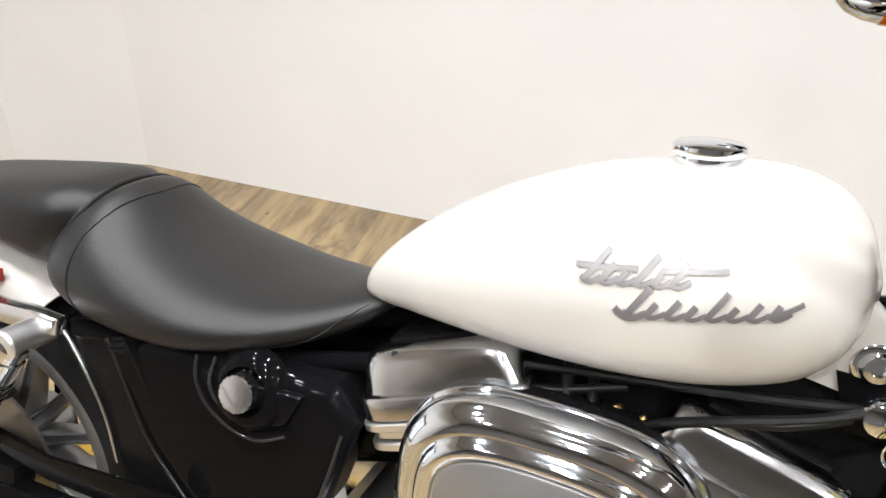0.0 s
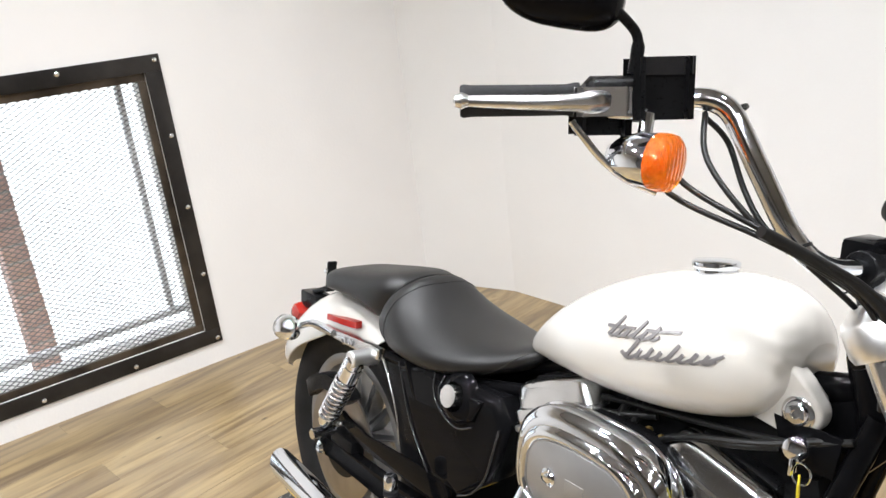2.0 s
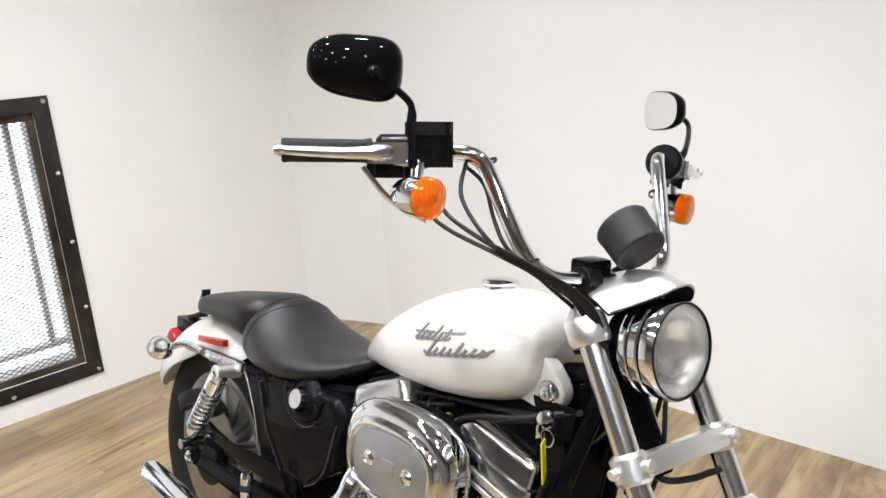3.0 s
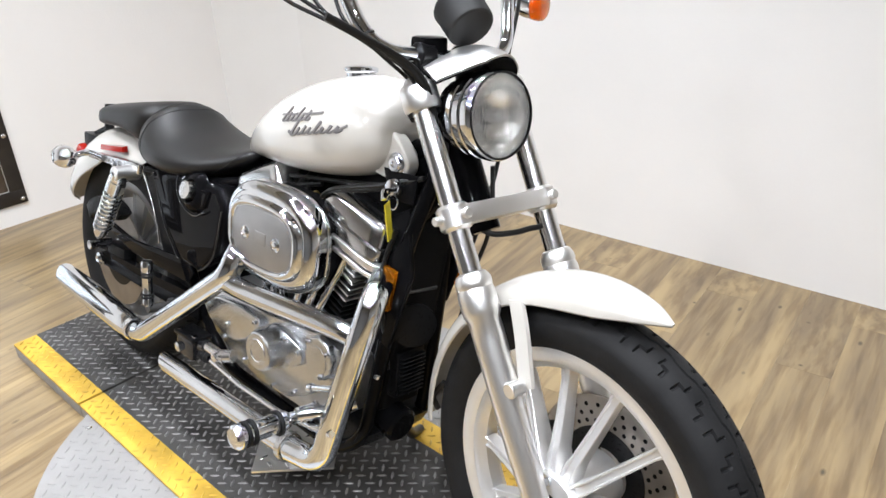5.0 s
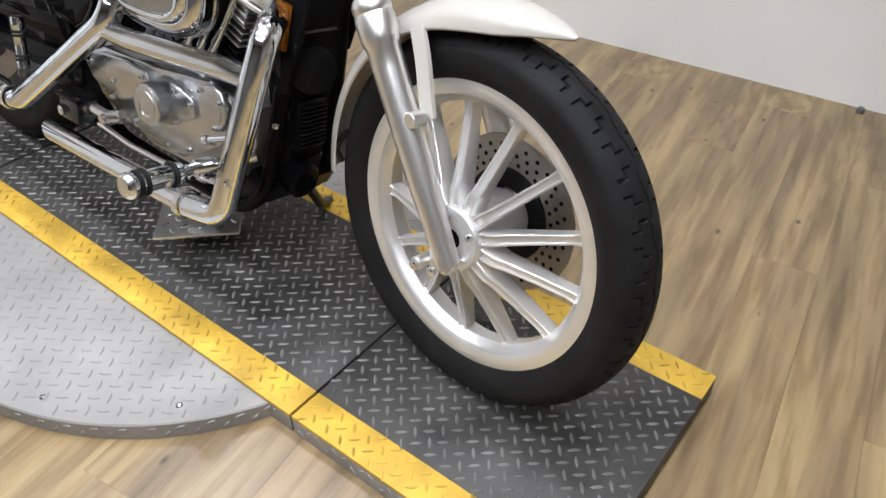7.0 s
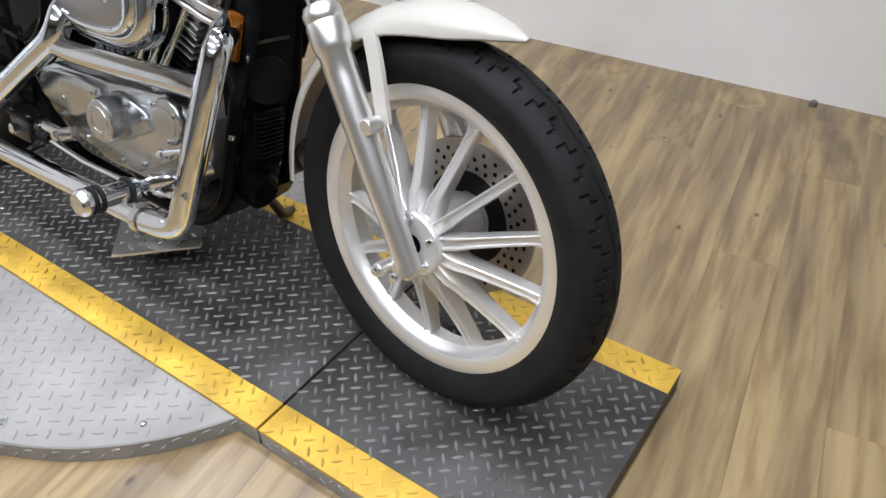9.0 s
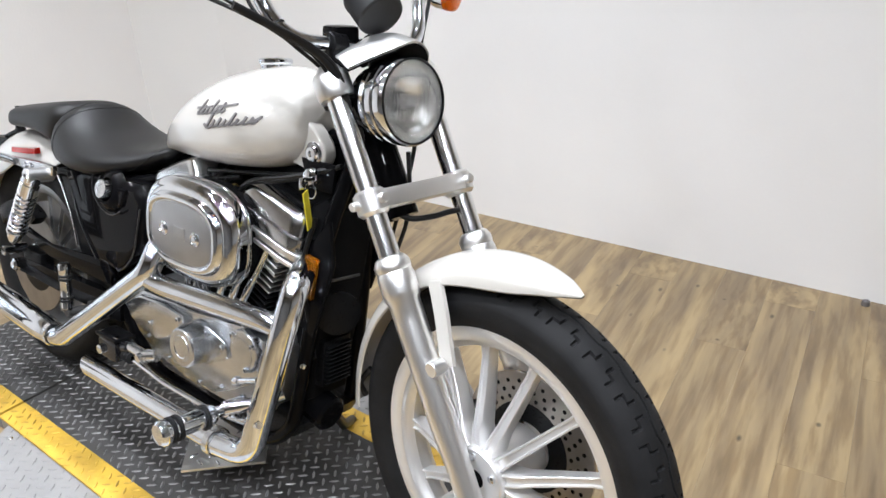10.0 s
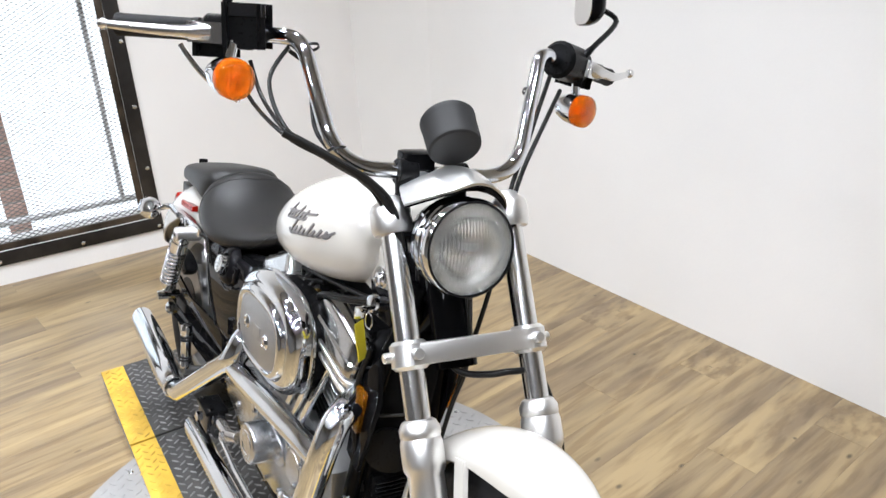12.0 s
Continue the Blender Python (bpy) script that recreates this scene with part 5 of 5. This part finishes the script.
for a, b in (((0.335, -0.200, 0.234), (-0.150, -0.186, 0.240)), ((0.985, -0.198, 0.212), (0.425, -0.186, 0.192))):
    A, B = Vector(a), Vector(b)
    L = (B - A).length
    fat = 0.034 if a[0] < 0.5 else 0.0235
    can = lathe([(0.0225, 0.0), (0.0235, 0.02), (0.0235, 0.035), (max(0.0225, fat * 0.85), 0.05), (fat * 0.98, 0.08), (fat, 0.14), (fat, L - 0.10), (fat * 0.97, L), (fat * 0.87, L), (fat * 0.85, L - 0.05), (0.0, L - 0.05)], A, B - A, 32)
    for v in can.verts:
        along = (v.co - A).dot((B - A).normalized())
        if along > L - 0.06:
            v.co += (A - B).normalized() * max(0.0, (A + (B - A) * (along / L)).z + fat - v.co.z) * 0.8
    part("muffler", can, M_CHROME, exhaust, "chrome slash muffler", 40)
    part("clamp_band", lathe([(0.0275, 0.028), (0.031, 0.029), (0.031, 0.044), (0.0275, 0.045)], A, B - A, 28), M_ALU, exhaust)
part("pipe_flange", rod((0.97, -0.150, 0.30), (1.06, -0.185, 0.30), 0.01), M_CHROME, exhaust)

# ---- frame and rear end ----
frame_ob = part("frame", join(
    tube(rounded_path([(1.145, -0.035, 0.83), (1.108, -0.068, 0.66), (1.055, -0.085, 0.24), (0.98, -0.085, 0.175), (0.55, -0.085, 0.20), (0.44, -0.09, 0.32)], 0.06), 0.0155, 14),
    tube(rounded_path([(1.145, 0.035, 0.83), (1.098, 0.060, 0.66), (1.055, 0.085, 0.24), (0.98, 0.085, 0.175), (0.55, 0.085, 0.20), (0.44, 0.09, 0.32)], 0.06), 0.0155, 14),
    tube(rounded_path([(1.16, 0, 0.86), (0.62, 0, 0.72), (0.40, -0.02, 0.66)], 0.05), 0.022, 14),
    tube(rounded_path([(0.60, -0.07, 0.675), (0.42, -0.095, 0.636), (0.21, -0.112, 0.622)], 0.05), 0.012, 12),
    tube(rounded_path([(0.60, 0.07, 0.675), (0.42, 0.095, 0.636), (0.21, 0.112, 0.622)], 0.05), 0.012, 12),
    tube(rounded_path([(0.30, -0.12, 0.645), (0.40, -0.11, 0.45), (0.46, -0.09, 0.30)], 0.04), 0.014, 12),
    rod((1.145, 0, 0.80), (1.115, 0, 0.90), 0.036, 0.004, 24),
    prism([(1.03, 0.80), (1.15, 0.86), (1.17, 0.80), (1.10, 0.70), (1.03, 0.72)], -0.022, 0.022, 0.004)), M_GLOSS, bike, "gloss black tubular steel frame")
for s in (-1, 1):
    part("swingarm", loft([[Vector((x, s * y + dy, z + dz)) for dy, dz in ((-0.012, -h), (0.012, -h), (0.012, h), (-0.012, h))] for x, y, z, h in ((0.46, 0.10, 0.325, 0.032), (0.22, 0.115, 0.325, 0.026), (0.02, 0.115, 0.322, 0.022), (-0.075, 0.115, 0.318, 0.024))]), M_GLOSS, frame_ob, "black swingarm")
    part("strut_cover", prism([(0.190, 0.632), (0.185, 0.606), (0.16, 0.600), (0.035, 0.602), (-0.10, 0.594), (-0.13, 0.598), (-0.127, 0.610), (-0.05, 0.617), (0.035, 0.624), (0.145, 0.632)], s * 0.108, s * 0.126, 0.007, 3), M_ALU, rear_fender, "polished fender strut")
    for bx in (0.052, 0.080):
        part("strut_bolt", lathe([(0.009, 0), (0.009, 0.005), (0.005, 0.006), (0.005, 0.003), (0, 0.003)], (bx, s * 0.126, 0.611 + 0.1 * (bx - 0.052)), (0, s, 0), 12), M_CHROME, rear_fender)
    top_p, bot_p = Vector((0.156, s * 0.158, 0.606)), Vector((0.012, s * 0.158, 0.382))
    ax = (bot_p - top_p).normalized()
    shock = part("shock", lathe([(0, -0.012), (0.012, -0.012), (0.022, 0.0), (0.022, 0.02), (0.024, 0.022), (0.0245, 0.06), (0.020, 0.062), (0.012, 0.065), (0.012, 0.20), (0.019, 0.205), (0.019, 0.225), (0.012, 0.242), (0, 0.243)], top_p, ax, 28), M_CHROME, bike, "chrome coil-over shock absorber", 35)
    helix = []
    uu = ax.orthogonal().normalized()
    vv = ax.cross(uu)
    for k in range(145):
        a = 2 * math.pi * k / 16
        helix.append(top_p + ax * (0.064 + 0.140 * k / 144) + (uu * math.cos(a) + vv * math.sin(a)) * 0.0215)
    part("coil_spring", tube(helix, 0.0042, 8), M_CHROME, shock, "chrome spring", 60)
    part("shock_mount", rod(top_p + Vector((0, -s * 0.05, 0)), top_p + Vector((0, s * 0.018, 0)), 0.0195, 0.003, 24), M_FORK, shock)
    part("lower_mount", rod(bot_p + ax * 0.01 + Vector((0, -s * 0.04, 0)), bot_p + ax * 0.01 + Vector((0, s * 0.022, 0)), 0.013), M_CHROME, shock)
    # rear indicator on its stalk
    rc = Vector((-0.152, s * 0.172, 0.590))
    ri = part("rear_indicator", lathe([(0, 0.05), (0.012, 0.047), (0.024, 0.034), (0.031, 0.014), (0.032, 0.0)], rc, (1, 0, 0.05), 28), M_CHROME, bike, "chrome bullet indicator")
    part("indicator_lens", lathe([(0.031, 0.0), (0.0315, -0.010), (0.026, -0.018), (0.014, -0.022), (0, -0.023)], rc, (1, 0, 0.05), 28), M_LAMPGLASS, ri, "clear indicator lens")
    part("indicator_stalk", tube(smooth_path([rc + Vector((0.02, -s * 0.02, 0.004)), rc + Vector((0.05, -s * 0.05, 0.018)), (0.0, s * 0.126, 0.612)], 5), 0.009, 12), M_CHROME, ri)
    part("side_reflector", loft([[Vector((x, s * (y + d), z)) for d, z in ((-0.012, 0.622 + k), (0.004, 0.623 + k), (0.003, 0.637 + k), (-0.012, 0.639 + k))] for x, y, k in ((-0.085, 0.094, -0.004), (-0.005, 0.101, 0.007), (0.068, 0.105, 0.018))]), M_RED, rear_fender, "red side reflector")
part("tail_lamp", join(box((-0.376, 0, 0.548), (0.05, 0.08, 0.045), 0.015, Matrix.Rotation(radians(-50), 4, "Y"))), M_RED, bike, "red tail lamp with chrome base")
part("plate_bracket", join(box((-0.338, 0.01, 0.590), (0.09, 0.05, 0.045), 0.004), box((-0.264, 0.012, 0.674), (0.008, 0.026, 0.085), 0.002, Matrix.Rotation(radians(6), 4, "Y")), box((-0.299, 0.012, 0.630), (0.09, 0.026, 0.012), 0.002, Matrix.Rotation(radians(-22), 4, "Y"))), M_SATIN, bike, "black steel number plate bracket")
part("bracket_bolt", lathe([(0.006, 0), (0.006, 0.005), (0, 0.006)], (-0.262, -0.003, 0.692), (0, -1, 0), 12), M_ALU, bike)
oil = part("oil_tank", join(prism([(0.255, 0.63), (0.37, 0.655), (0.57, 0.66), (0.60, 0.62), (0.57, 0.50), (0.49, 0.43), (0.40, 0.43), (0.33, 0.50)], -0.130, -0.05, 0.022, 4)), M_GLOSS, bike, "gloss black oil tank with chrome cap", 50)
part("oil_tank_neck", join(lathe([(0.05, 0.0), (0.044, 0.012), (0.036, 0.018), (0.028, 0.02)], (0.472, -0.124, 0.628), (0, -0.97, 0.24), 28), prism([(0.402, 0.64), (0.542, 0.645), (0.522, 0.60), (0.472, 0.58), (0.422, 0.60)], -0.138, -0.12, 0.008, 3)), M_GLOSS, oil)
for pts in ([(0.405, -0.135, 0.655), (0.408, -0.140, 0.625), (0.425, -0.141, 0.598), (0.455, -0.141, 0.580), (0.490, -0.141, 0.576), (0.525, -0.139, 0.592)],
            [(0.425, -0.128, 0.655), (0.428, -0.143, 0.630), (0.442, -0.143, 0.608), (0.470, -0.143, 0.596), (0.500, -0.142, 0.600)],
            [(0.588, -0.131, 0.610), (0.578, -0.133, 0.560), (0.562, -0.133, 0.505), (0.530, -0.132, 0.462), (0.490, -0.131, 0.438)],
            [(0.270, -0.126, 0.632), (0.300, -0.130, 0.575), (0.335, -0.131, 0.510), (0.395, -0.131, 0.442)]):
    part("pressed_rib", tube(smooth_path(pts, 5), 0.0024, 8), M_EDGE, oil, "", 60)
cap_outline = [(r * math.cos(2 * math.pi * k / 40), r * math.sin(2 * math.pi * k / 40)) for k in range(40) for r in [0.0215 if k % 4 < 2 else 0.0190]]
part("oil_cap", join(prism(cap_outline, 0.006, -0.020, 0.002, 2, Matrix.Translation((0.472, -0.138, 0.632)) @ Matrix.Rotation(radians(-14), 4, "X"))), M_ALU, oil, "polished knurled oil cap", 40)
part("battery_cover", prism([(0.285, 0.63), (0.62, 0.66), (0.60, 0.46), (0.43, 0.40), (0.36, 0.48)], 0.05, 0.13, 0.02, 3), M_GLOSS, bike, "gloss black side cover")
part("rear_inner_guard", prism([(0.23, 0.62), (0.30, 0.60), (0.38, 0.44), (0.44, 0.34), (0.36, 0.34), (0.30, 0.45)], -0.10, 0.10, 0.01), M_MATT, bike, "black inner mudguard")
# Bright strip puts in the highlight along the guard's glossy black edge.
part("guard_highlight", tube(smooth_path([(0.180, -0.106, 0.606), (0.212, -0.108, 0.565), (0.244, -0.108, 0.505), (0.262, -0.108, 0.44)], 6), 0.0026, 8), M_ALU, bike, "highlight on the black guard's edge, put in as a bright strip", 60)
part("rear_side_guard", prism([(0.186, 0.622), (0.212, 0.570), (0.244, 0.508), (0.262, 0.440), (0.300, 0.380), (0.42, 0.36), (0.42, 0.62), (0.30, 0.64)], -0.104, -0.097, 0.003), M_SATIN, bike, "black steel panel behind the shock")
part("belt_guard", prism([(0.46, 0.42), (0.44, 0.45), (0.16, 0.42), (-0.02, 0.45), (-0.04, 0.43), (0.16, 0.385), (0.44, 0.39)], -0.128, -0.122, 0.002), M_GLOSS, bike, "black swingarm guard")
arch = [(-0.024 + r * math.cos(radians(q)), 0.318 + r * math.sin(radians(q))) for r, qs in ((0.176, range(58, 142, 7)), (0.138, range(141, 57, -7))) for q in qs]
part("rear_caliper", join(prism(arch, -0.118, -0.082, 0.008, 2), box((0.045, -0.105, 0.35), (0.10, 0.04, 0.05), 0.012)), M_SATIN, bike, "black rear brake caliper")
part("rear_axle_nut", lathe([(0.018, 0), (0.018, 0.012), (0.01, 0.018), (0, 0.018)], (-0.024, -0.128, 0.318), (0, -1, 0), 6), M_CHROME, bike)

# footpegs and brake controls
for nm, a, b in (("front_footpeg", (0.985, -0.195, 0.300), (0.978, -0.342, 0.300)),):
    A, B = Vector(a), Vector(b)
    L = (B - A).length
    peg = part(nm, lathe([(0.0, 0), (0.010, 0), (0.012, 0.03), (0.018, 0.035), (0.0205, 0.043), (0.0205, L - 0.03), (0.0205, L - 0.014), (0.0245, L - 0.012), (0.0255, L - 0.006), (0.0245, L), (0.019, L + 0.006), (0, L + 0.009)], A, B - A, 28), M_CHROME, bike, "chrome footpeg with rubber rings", 35)
    for t in (0.056, L - 0.034, L - 0.021):
        part("rubber_ring", lathe([(0.0218, -0.0035), (0.0258, -0.0025), (0.0258, 0.0025), (0.0218, 0.0035)], A + (B - A).normalized() * t, B - A, 24), M_RUBBER, peg)
part("peg_mount", join(tube(rounded_path([(1.06, -0.12, 0.335), (1.03, -0.165, 0.318), (0.982, -0.205, 0.300)], 0.03), 0.0135, 14), rod((0.988, -0.175, 0.300), (0.962, -0.165, 0.258), 0.010), rod((0.99, -0.165, 0.30), (0.985, -0.205, 0.30), 0.017)), M_CHROME, bike, "chrome footpeg mount")
part("front_footpeg", lathe([(0.0, 0), (0.0185, 0.0), (0.0185, 0.11), (0, 0.112)], (0.98, 0.19, 0.30), (0, 1, 0), 20), M_CHROME, bike, "chrome footpeg")
rp = part("rear_footpeg", lathe([(0, 0), (0.010, 0), (0.0135, 0.003), (0.0138, 0.016), (0.0128, 0.018), (0.0128, 0.090), (0.0140, 0.092), (0.0145, 0.112), (0.012, 0.118), (0, 0.12)], (0.358, -0.190, 0.315), (-0.04, 0.0, 1), 20), M_CHROME, bike, "chrome folded passenger footpeg", 40)
for t in (0.024, 0.032, 0.078, 0.086):
    part("rubber_ring", lathe([(0.0128, -0.003), (0.0150, -0.002), (0.0150, 0.002), (0.0128, 0.003)], Vector((0.358, -0.190, 0.315)) + Vector((-0.04, 0.0, 1)).normalized() * t, (-0.04, 0.0, 1), 20), M_RUBBER, rp)
part("rear_peg_mount", join(rod((0.363, -0.10, 0.30), (0.360, -0.194, 0.310), 0.012), box((0.373, -0.12, 0.30), (0.06, 0.03, 0.04), 0.008)), M_DARK, rp)
mc = part("brake_master_cylinder", join(box((0.543, -0.175, 0.276), (0.074, 0.046, 0.050), 0.008), rod((0.57, -0.175, 0.285), (0.61, -0.175, 0.296), 0.016, 0.004)), M_EDGE, bike, "black rear brake master cylinder")
part("reservoir_lid", box((0.543, -0.175, 0.306), (0.082, 0.053, 0.009), 0.003), M_SATIN, mc, "black lid")
for dx in (-0.034, 0.034):
    part("lid_screw", lathe([(0.006, 0), (0.006, 0.003), (0.003, 0.004), (0, 0.003)], (0.543 + dx * 0.9, -0.190, 0.3105), (0, 0, 1), 10), M_CHROME, mc)
part("union_bolt", lathe([(0.012, 0), (0.012, 0.008), (0.007, 0.01), (0, 0.01)], (0.525, -0.198, 0.272), (0, -1, 0), 6), M_CHROME, mc)
part("cylinder_body", join(rod((0.605, -0.175, 0.296), (0.675, -0.172, 0.290), 0.012), rod((0.655, -0.190, 0.288), (0.655, -0.165, 0.292), 0.011), rod((0.66, -0.172, 0.292), (0.69, -0.160, 0.300), 0.015)), M_ALU, mc)
part("brake_rod", tube([(0.60, -0.178, 0.272), (0.75, -0.185, 0.262), (0.96, -0.19, 0.268)], 0.0055, 10), M_CHROME, mc, "chrome brake rod")
part("brake_boot", lathe([(0.010, 0), (0.016, 0.004), (0.012, 0.01), (0.016, 0.016), (0.012, 0.022), (0.015, 0.028), (0.008, 0.034)], (0.59, -0.178, 0.275), (1, -0.03, -0.05), 16), M_RUBBER, mc)
part("brake_pedal", tube(smooth_path([(0.965, -0.18, 0.27), (1.02, -0.19, 0.285), (1.09, -0.205, 0.31)], 5), 0.0075, 12), M_CHROME, bike, "chrome brake pedal")
part("pedal_end", join(rod((0.985, -0.172, 0.352), (1.05, -0.176, 0.378), 0.0065), lathe([(0, -0.012), (0.009, -0.008), (0.011, 0), (0.009, 0.008), (0, 0.012)], (0.982, -0.172, 0.350), (1, 0, 0.4), 16)), M_CHROME, bike, "chrome pedal end")
part("side_stand", tube([(0.98, 0.10, 0.18), (0.93, 0.20, 0.08), (0.90, 0.262, 0.058)], 0.012, 12), M_DARK, bike, "black steel side stand, down")

# front frame details
part("electrics_cover", prism([(1.03, 0.70), (1.095, 0.735), (1.115, 0.66), (1.085, 0.45), (1.07, 0.30), (1.03, 0.27), (1.02, 0.45)], -0.055, 0.055, 0.012), M_MATT, bike, "black electrics cover between the downtubes")
part("backbone_cover", prism([(0.60, 0.70), (0.66, 0.735), (1.05, 0.785), (1.10, 0.74), (1.03, 0.66), (0.90, 0.60), (0.78, 0.60), (0.68, 0.64)], -0.045, 0.06, 0.012), M_MATT, bike, "black induction and wiring under the tank")
part("reflector_panel", prism([(1.075, 0.63), (1.135, 0.70), (1.15, 0.62), (1.105, 0.46), (1.06, 0.48)], -0.092, -0.080, 0.003), M_GLOSS, bike, "black steel side panel")
part("amber_reflector", box((1.098, -0.098, 0.585), (0.032, 0.010, 0.084), 0.003, Matrix.Rotation(radians(8), 4, "Y")), M_ORANGE, bike, "amber side reflector")
part("amber_reflector", box((1.10, 0.092, 0.60), (0.032, 0.010, 0.084), 0.003, Matrix.Rotation(radians(8), 4, "Y")), M_ORANGE, bike, "amber side reflector")
part("reflector_panel", prism([(1.07, 0.66), (1.12, 0.68), (1.125, 0.62), (1.095, 0.52), (1.06, 0.52)], 0.078, 0.086, 0.003), M_GLOSS, bike, "black steel side panel")
reg = part("regulator", box((1.082, -0.012, 0.385), (0.03, 0.075, 0.10), 0.004), M_SATIN, bike, "finned black voltage regulator")
for k in range(10):
    part("regulator_fin", box((1.101, -0.012, 0.345 + k * 0.0088), (0.014, 0.066, 0.0026), 0.0008, None, 1), M_SATIN, reg)
part("horn", lathe([(0, 0), (0.03, 0), (0.045, 0.008), (0.045, 0.016), (0.02, 0.02), (0, 0.02)], (1.108, -0.03, 0.502), (1, -0.6, 0), 28), M_SATIN, bike, "black round horn")
for x, y, z in ((1.118, -0.062, 0.655), (1.085, -0.080, 0.395)):
    part("frame_bolt", lathe([(0.006, 0), (0.006, 0.005), (0.003, 0.006), (0, 0.006)], (x, y - 0.012, z), (0.4, -1, 0), 12), M_CHROME, bike)
part("hose_bracket", tube(smooth_path([(1.095, -0.06, 0.565), (1.12, -0.04, 0.575), (1.135, 0.0, 0.58)], 4), 0.003, 8), M_DARK, bike)
ign = part("ignition_switch", lathe([(0.016, -0.02), (0.0175, 0), (0.015, 0.006), (0.010, 0.008), (0, 0.009)], (1.072, -0.078, 0.772), (0.1, -1, 0.1), 28), M_CHROME, bike, "chrome ignition switch")
part("ignition_bracket", prism([(1.03, 0.80), (1.12, 0.80), (1.115, 0.745), (1.05, 0.745)], -0.066, -0.058, 0.002), M_GLOSS, ign)
part("wiring_loom", join(*[tube(smooth_path(p, 5), 0.005, 8) for p in (
    [(0.62, -0.09, 0.70), (0.75, -0.075, 0.725), (0.90, -0.07, 0.745), (1.05, -0.065, 0.77), (1.13, -0.06, 0.80)],
    [(0.90, -0.10, 0.72), (0.95, -0.11, 0.745), (1.03, -0.09, 0.765), (1.10, -0.06, 0.79)],
    [(1.10, -0.09, 0.70), (1.08, -0.10, 0.60), (1.09, -0.09, 0.50), (1.08, -0.06, 0.40)])]), M_CABLE, bike, "black wiring and cables")

# hoses and the fuel tap between the heads
part("fuel_tap", join(rod((0.853, -0.080, 0.712), (0.872, -0.094, 0.694), 0.0075), rod((0.868, -0.090, 0.700), (0.885, -0.085, 0.712), 0.005)), M_BRASS, bike, "brass fuel tap")
for pts, r in (([(0.80, -0.05, 0.735), (0.805, -0.085, 0.715), (0.815, -0.09, 0.685)], 0.007), ([(0.825, -0.05, 0.735), (0.832, -0.088, 0.712), (0.838, -0.092, 0.68)], 0.0055),
               ([(0.88, -0.09, 0.705), (0.93, -0.105, 0.735), (1.0, -0.10, 0.752), (1.05, -0.08, 0.765)], 0.0048), ([(0.64, -0.075, 0.70), (0.70, -0.095, 0.705), (0.78, -0.09, 0.712), (0.86, -0.07, 0.73)], 0.0052)):
    part("hose", tube(smooth_path(pts, 6), r, 10), M_CABLE, bike, "black rubber hose", 60)

# key with a tag, hanging from the switch
key = thing("key_ring", "ignition key with a yellow paper tag", "key", BIKE)
part("ring", tube([Vector((1.09 + 0.012 * math.cos(a), -0.094, 0.75 + 0.014 * math.sin(a))) for a in [2 * math.pi * k / 24 for k in range(25)]], 0.0014, 8, False), M_CHROME, key, "steel key ring")
part("key", join(rod((1.086, -0.084, 0.772), (1.088, -0.112, 0.772), 0.004), box((1.088, -0.112, 0.766), (0.004, 0.02, 0.022), 0.0015)), M_CHROME, key, "steel key")
part("tag", box((1.099, -0.110, 0.718), (0.021, 0.0015, 0.072), 0.0006, Matrix.Rotation(radians(LEAN_DEG), 4, "X") @ Matrix.Rotation(radians(114), 4, "Z"), 1), M_YELLOWTAG, key, "yellow paper key tag")


# a stop at the foot of the back wall
stop = thing("door_stop", "small grey rubber stop at the foot of the wall", "door stop", pose(1.83, 1.597, ZF))
part("rubber_knob", lathe([(0, 0.020), (0.006, 0.0195), (0.011, 0.016), (0.0125, 0.009), (0.013, 0.0005), (0, 0.0005)], (0, 0, 0), (0, 0, 1), 20), M_BADGE, stop)

# ---- floor planks, laid last, cut at the walls ----
PLANK_W, PLANK_L, PLANK_TURN = 0.152, 1.22, radians(8.0)
plank_mesh = None
ct, st = math.cos(PLANK_TURN), math.sin(PLANK_TURN)
for i in range(-18, 42):
    px = i * PLANK_W
    hi = min((CORNER[1] + 0.05 + (px * ct - CORNER[0]) * math.tan(BACK_ANGLE) - px * st) / (ct + st * math.tan(BACK_ANGLE)), (px * ct - lw + 0.1) / st)
    lo = max((SOUTH - 0.05 - px * st) / ct, (px * ct - EAST - 0.1) / st)
    for j in range(-6, 4):
        a = max(lo, (j + 0.37 * (i % 3)) * PLANK_L)
        b = min(hi, (j + 1 + 0.37 * (i % 3)) * PLANK_L)
        if b - a < 0.02:
            continue
        if plank_mesh is None:
            ob = part("plank", box((0, 0, -0.0025), (PLANK_W - 0.0002, 1.0, 0.005), 0.0002, None, 1), M_FLOOR, floor)
            plank_mesh = ob.data
        else:
            ob = new("plank", plank_mesh)
            ob.parent = floor
        c = (a + b) / 2
        ob.matrix_basis = Matrix.Translation((px * ct - c * st, px * st + c * ct, ZF)) @ Matrix.Rotation(PLANK_TURN, 4, "Z") @ Matrix.Diagonal((1, b - a - 0.0002, 1, 1))
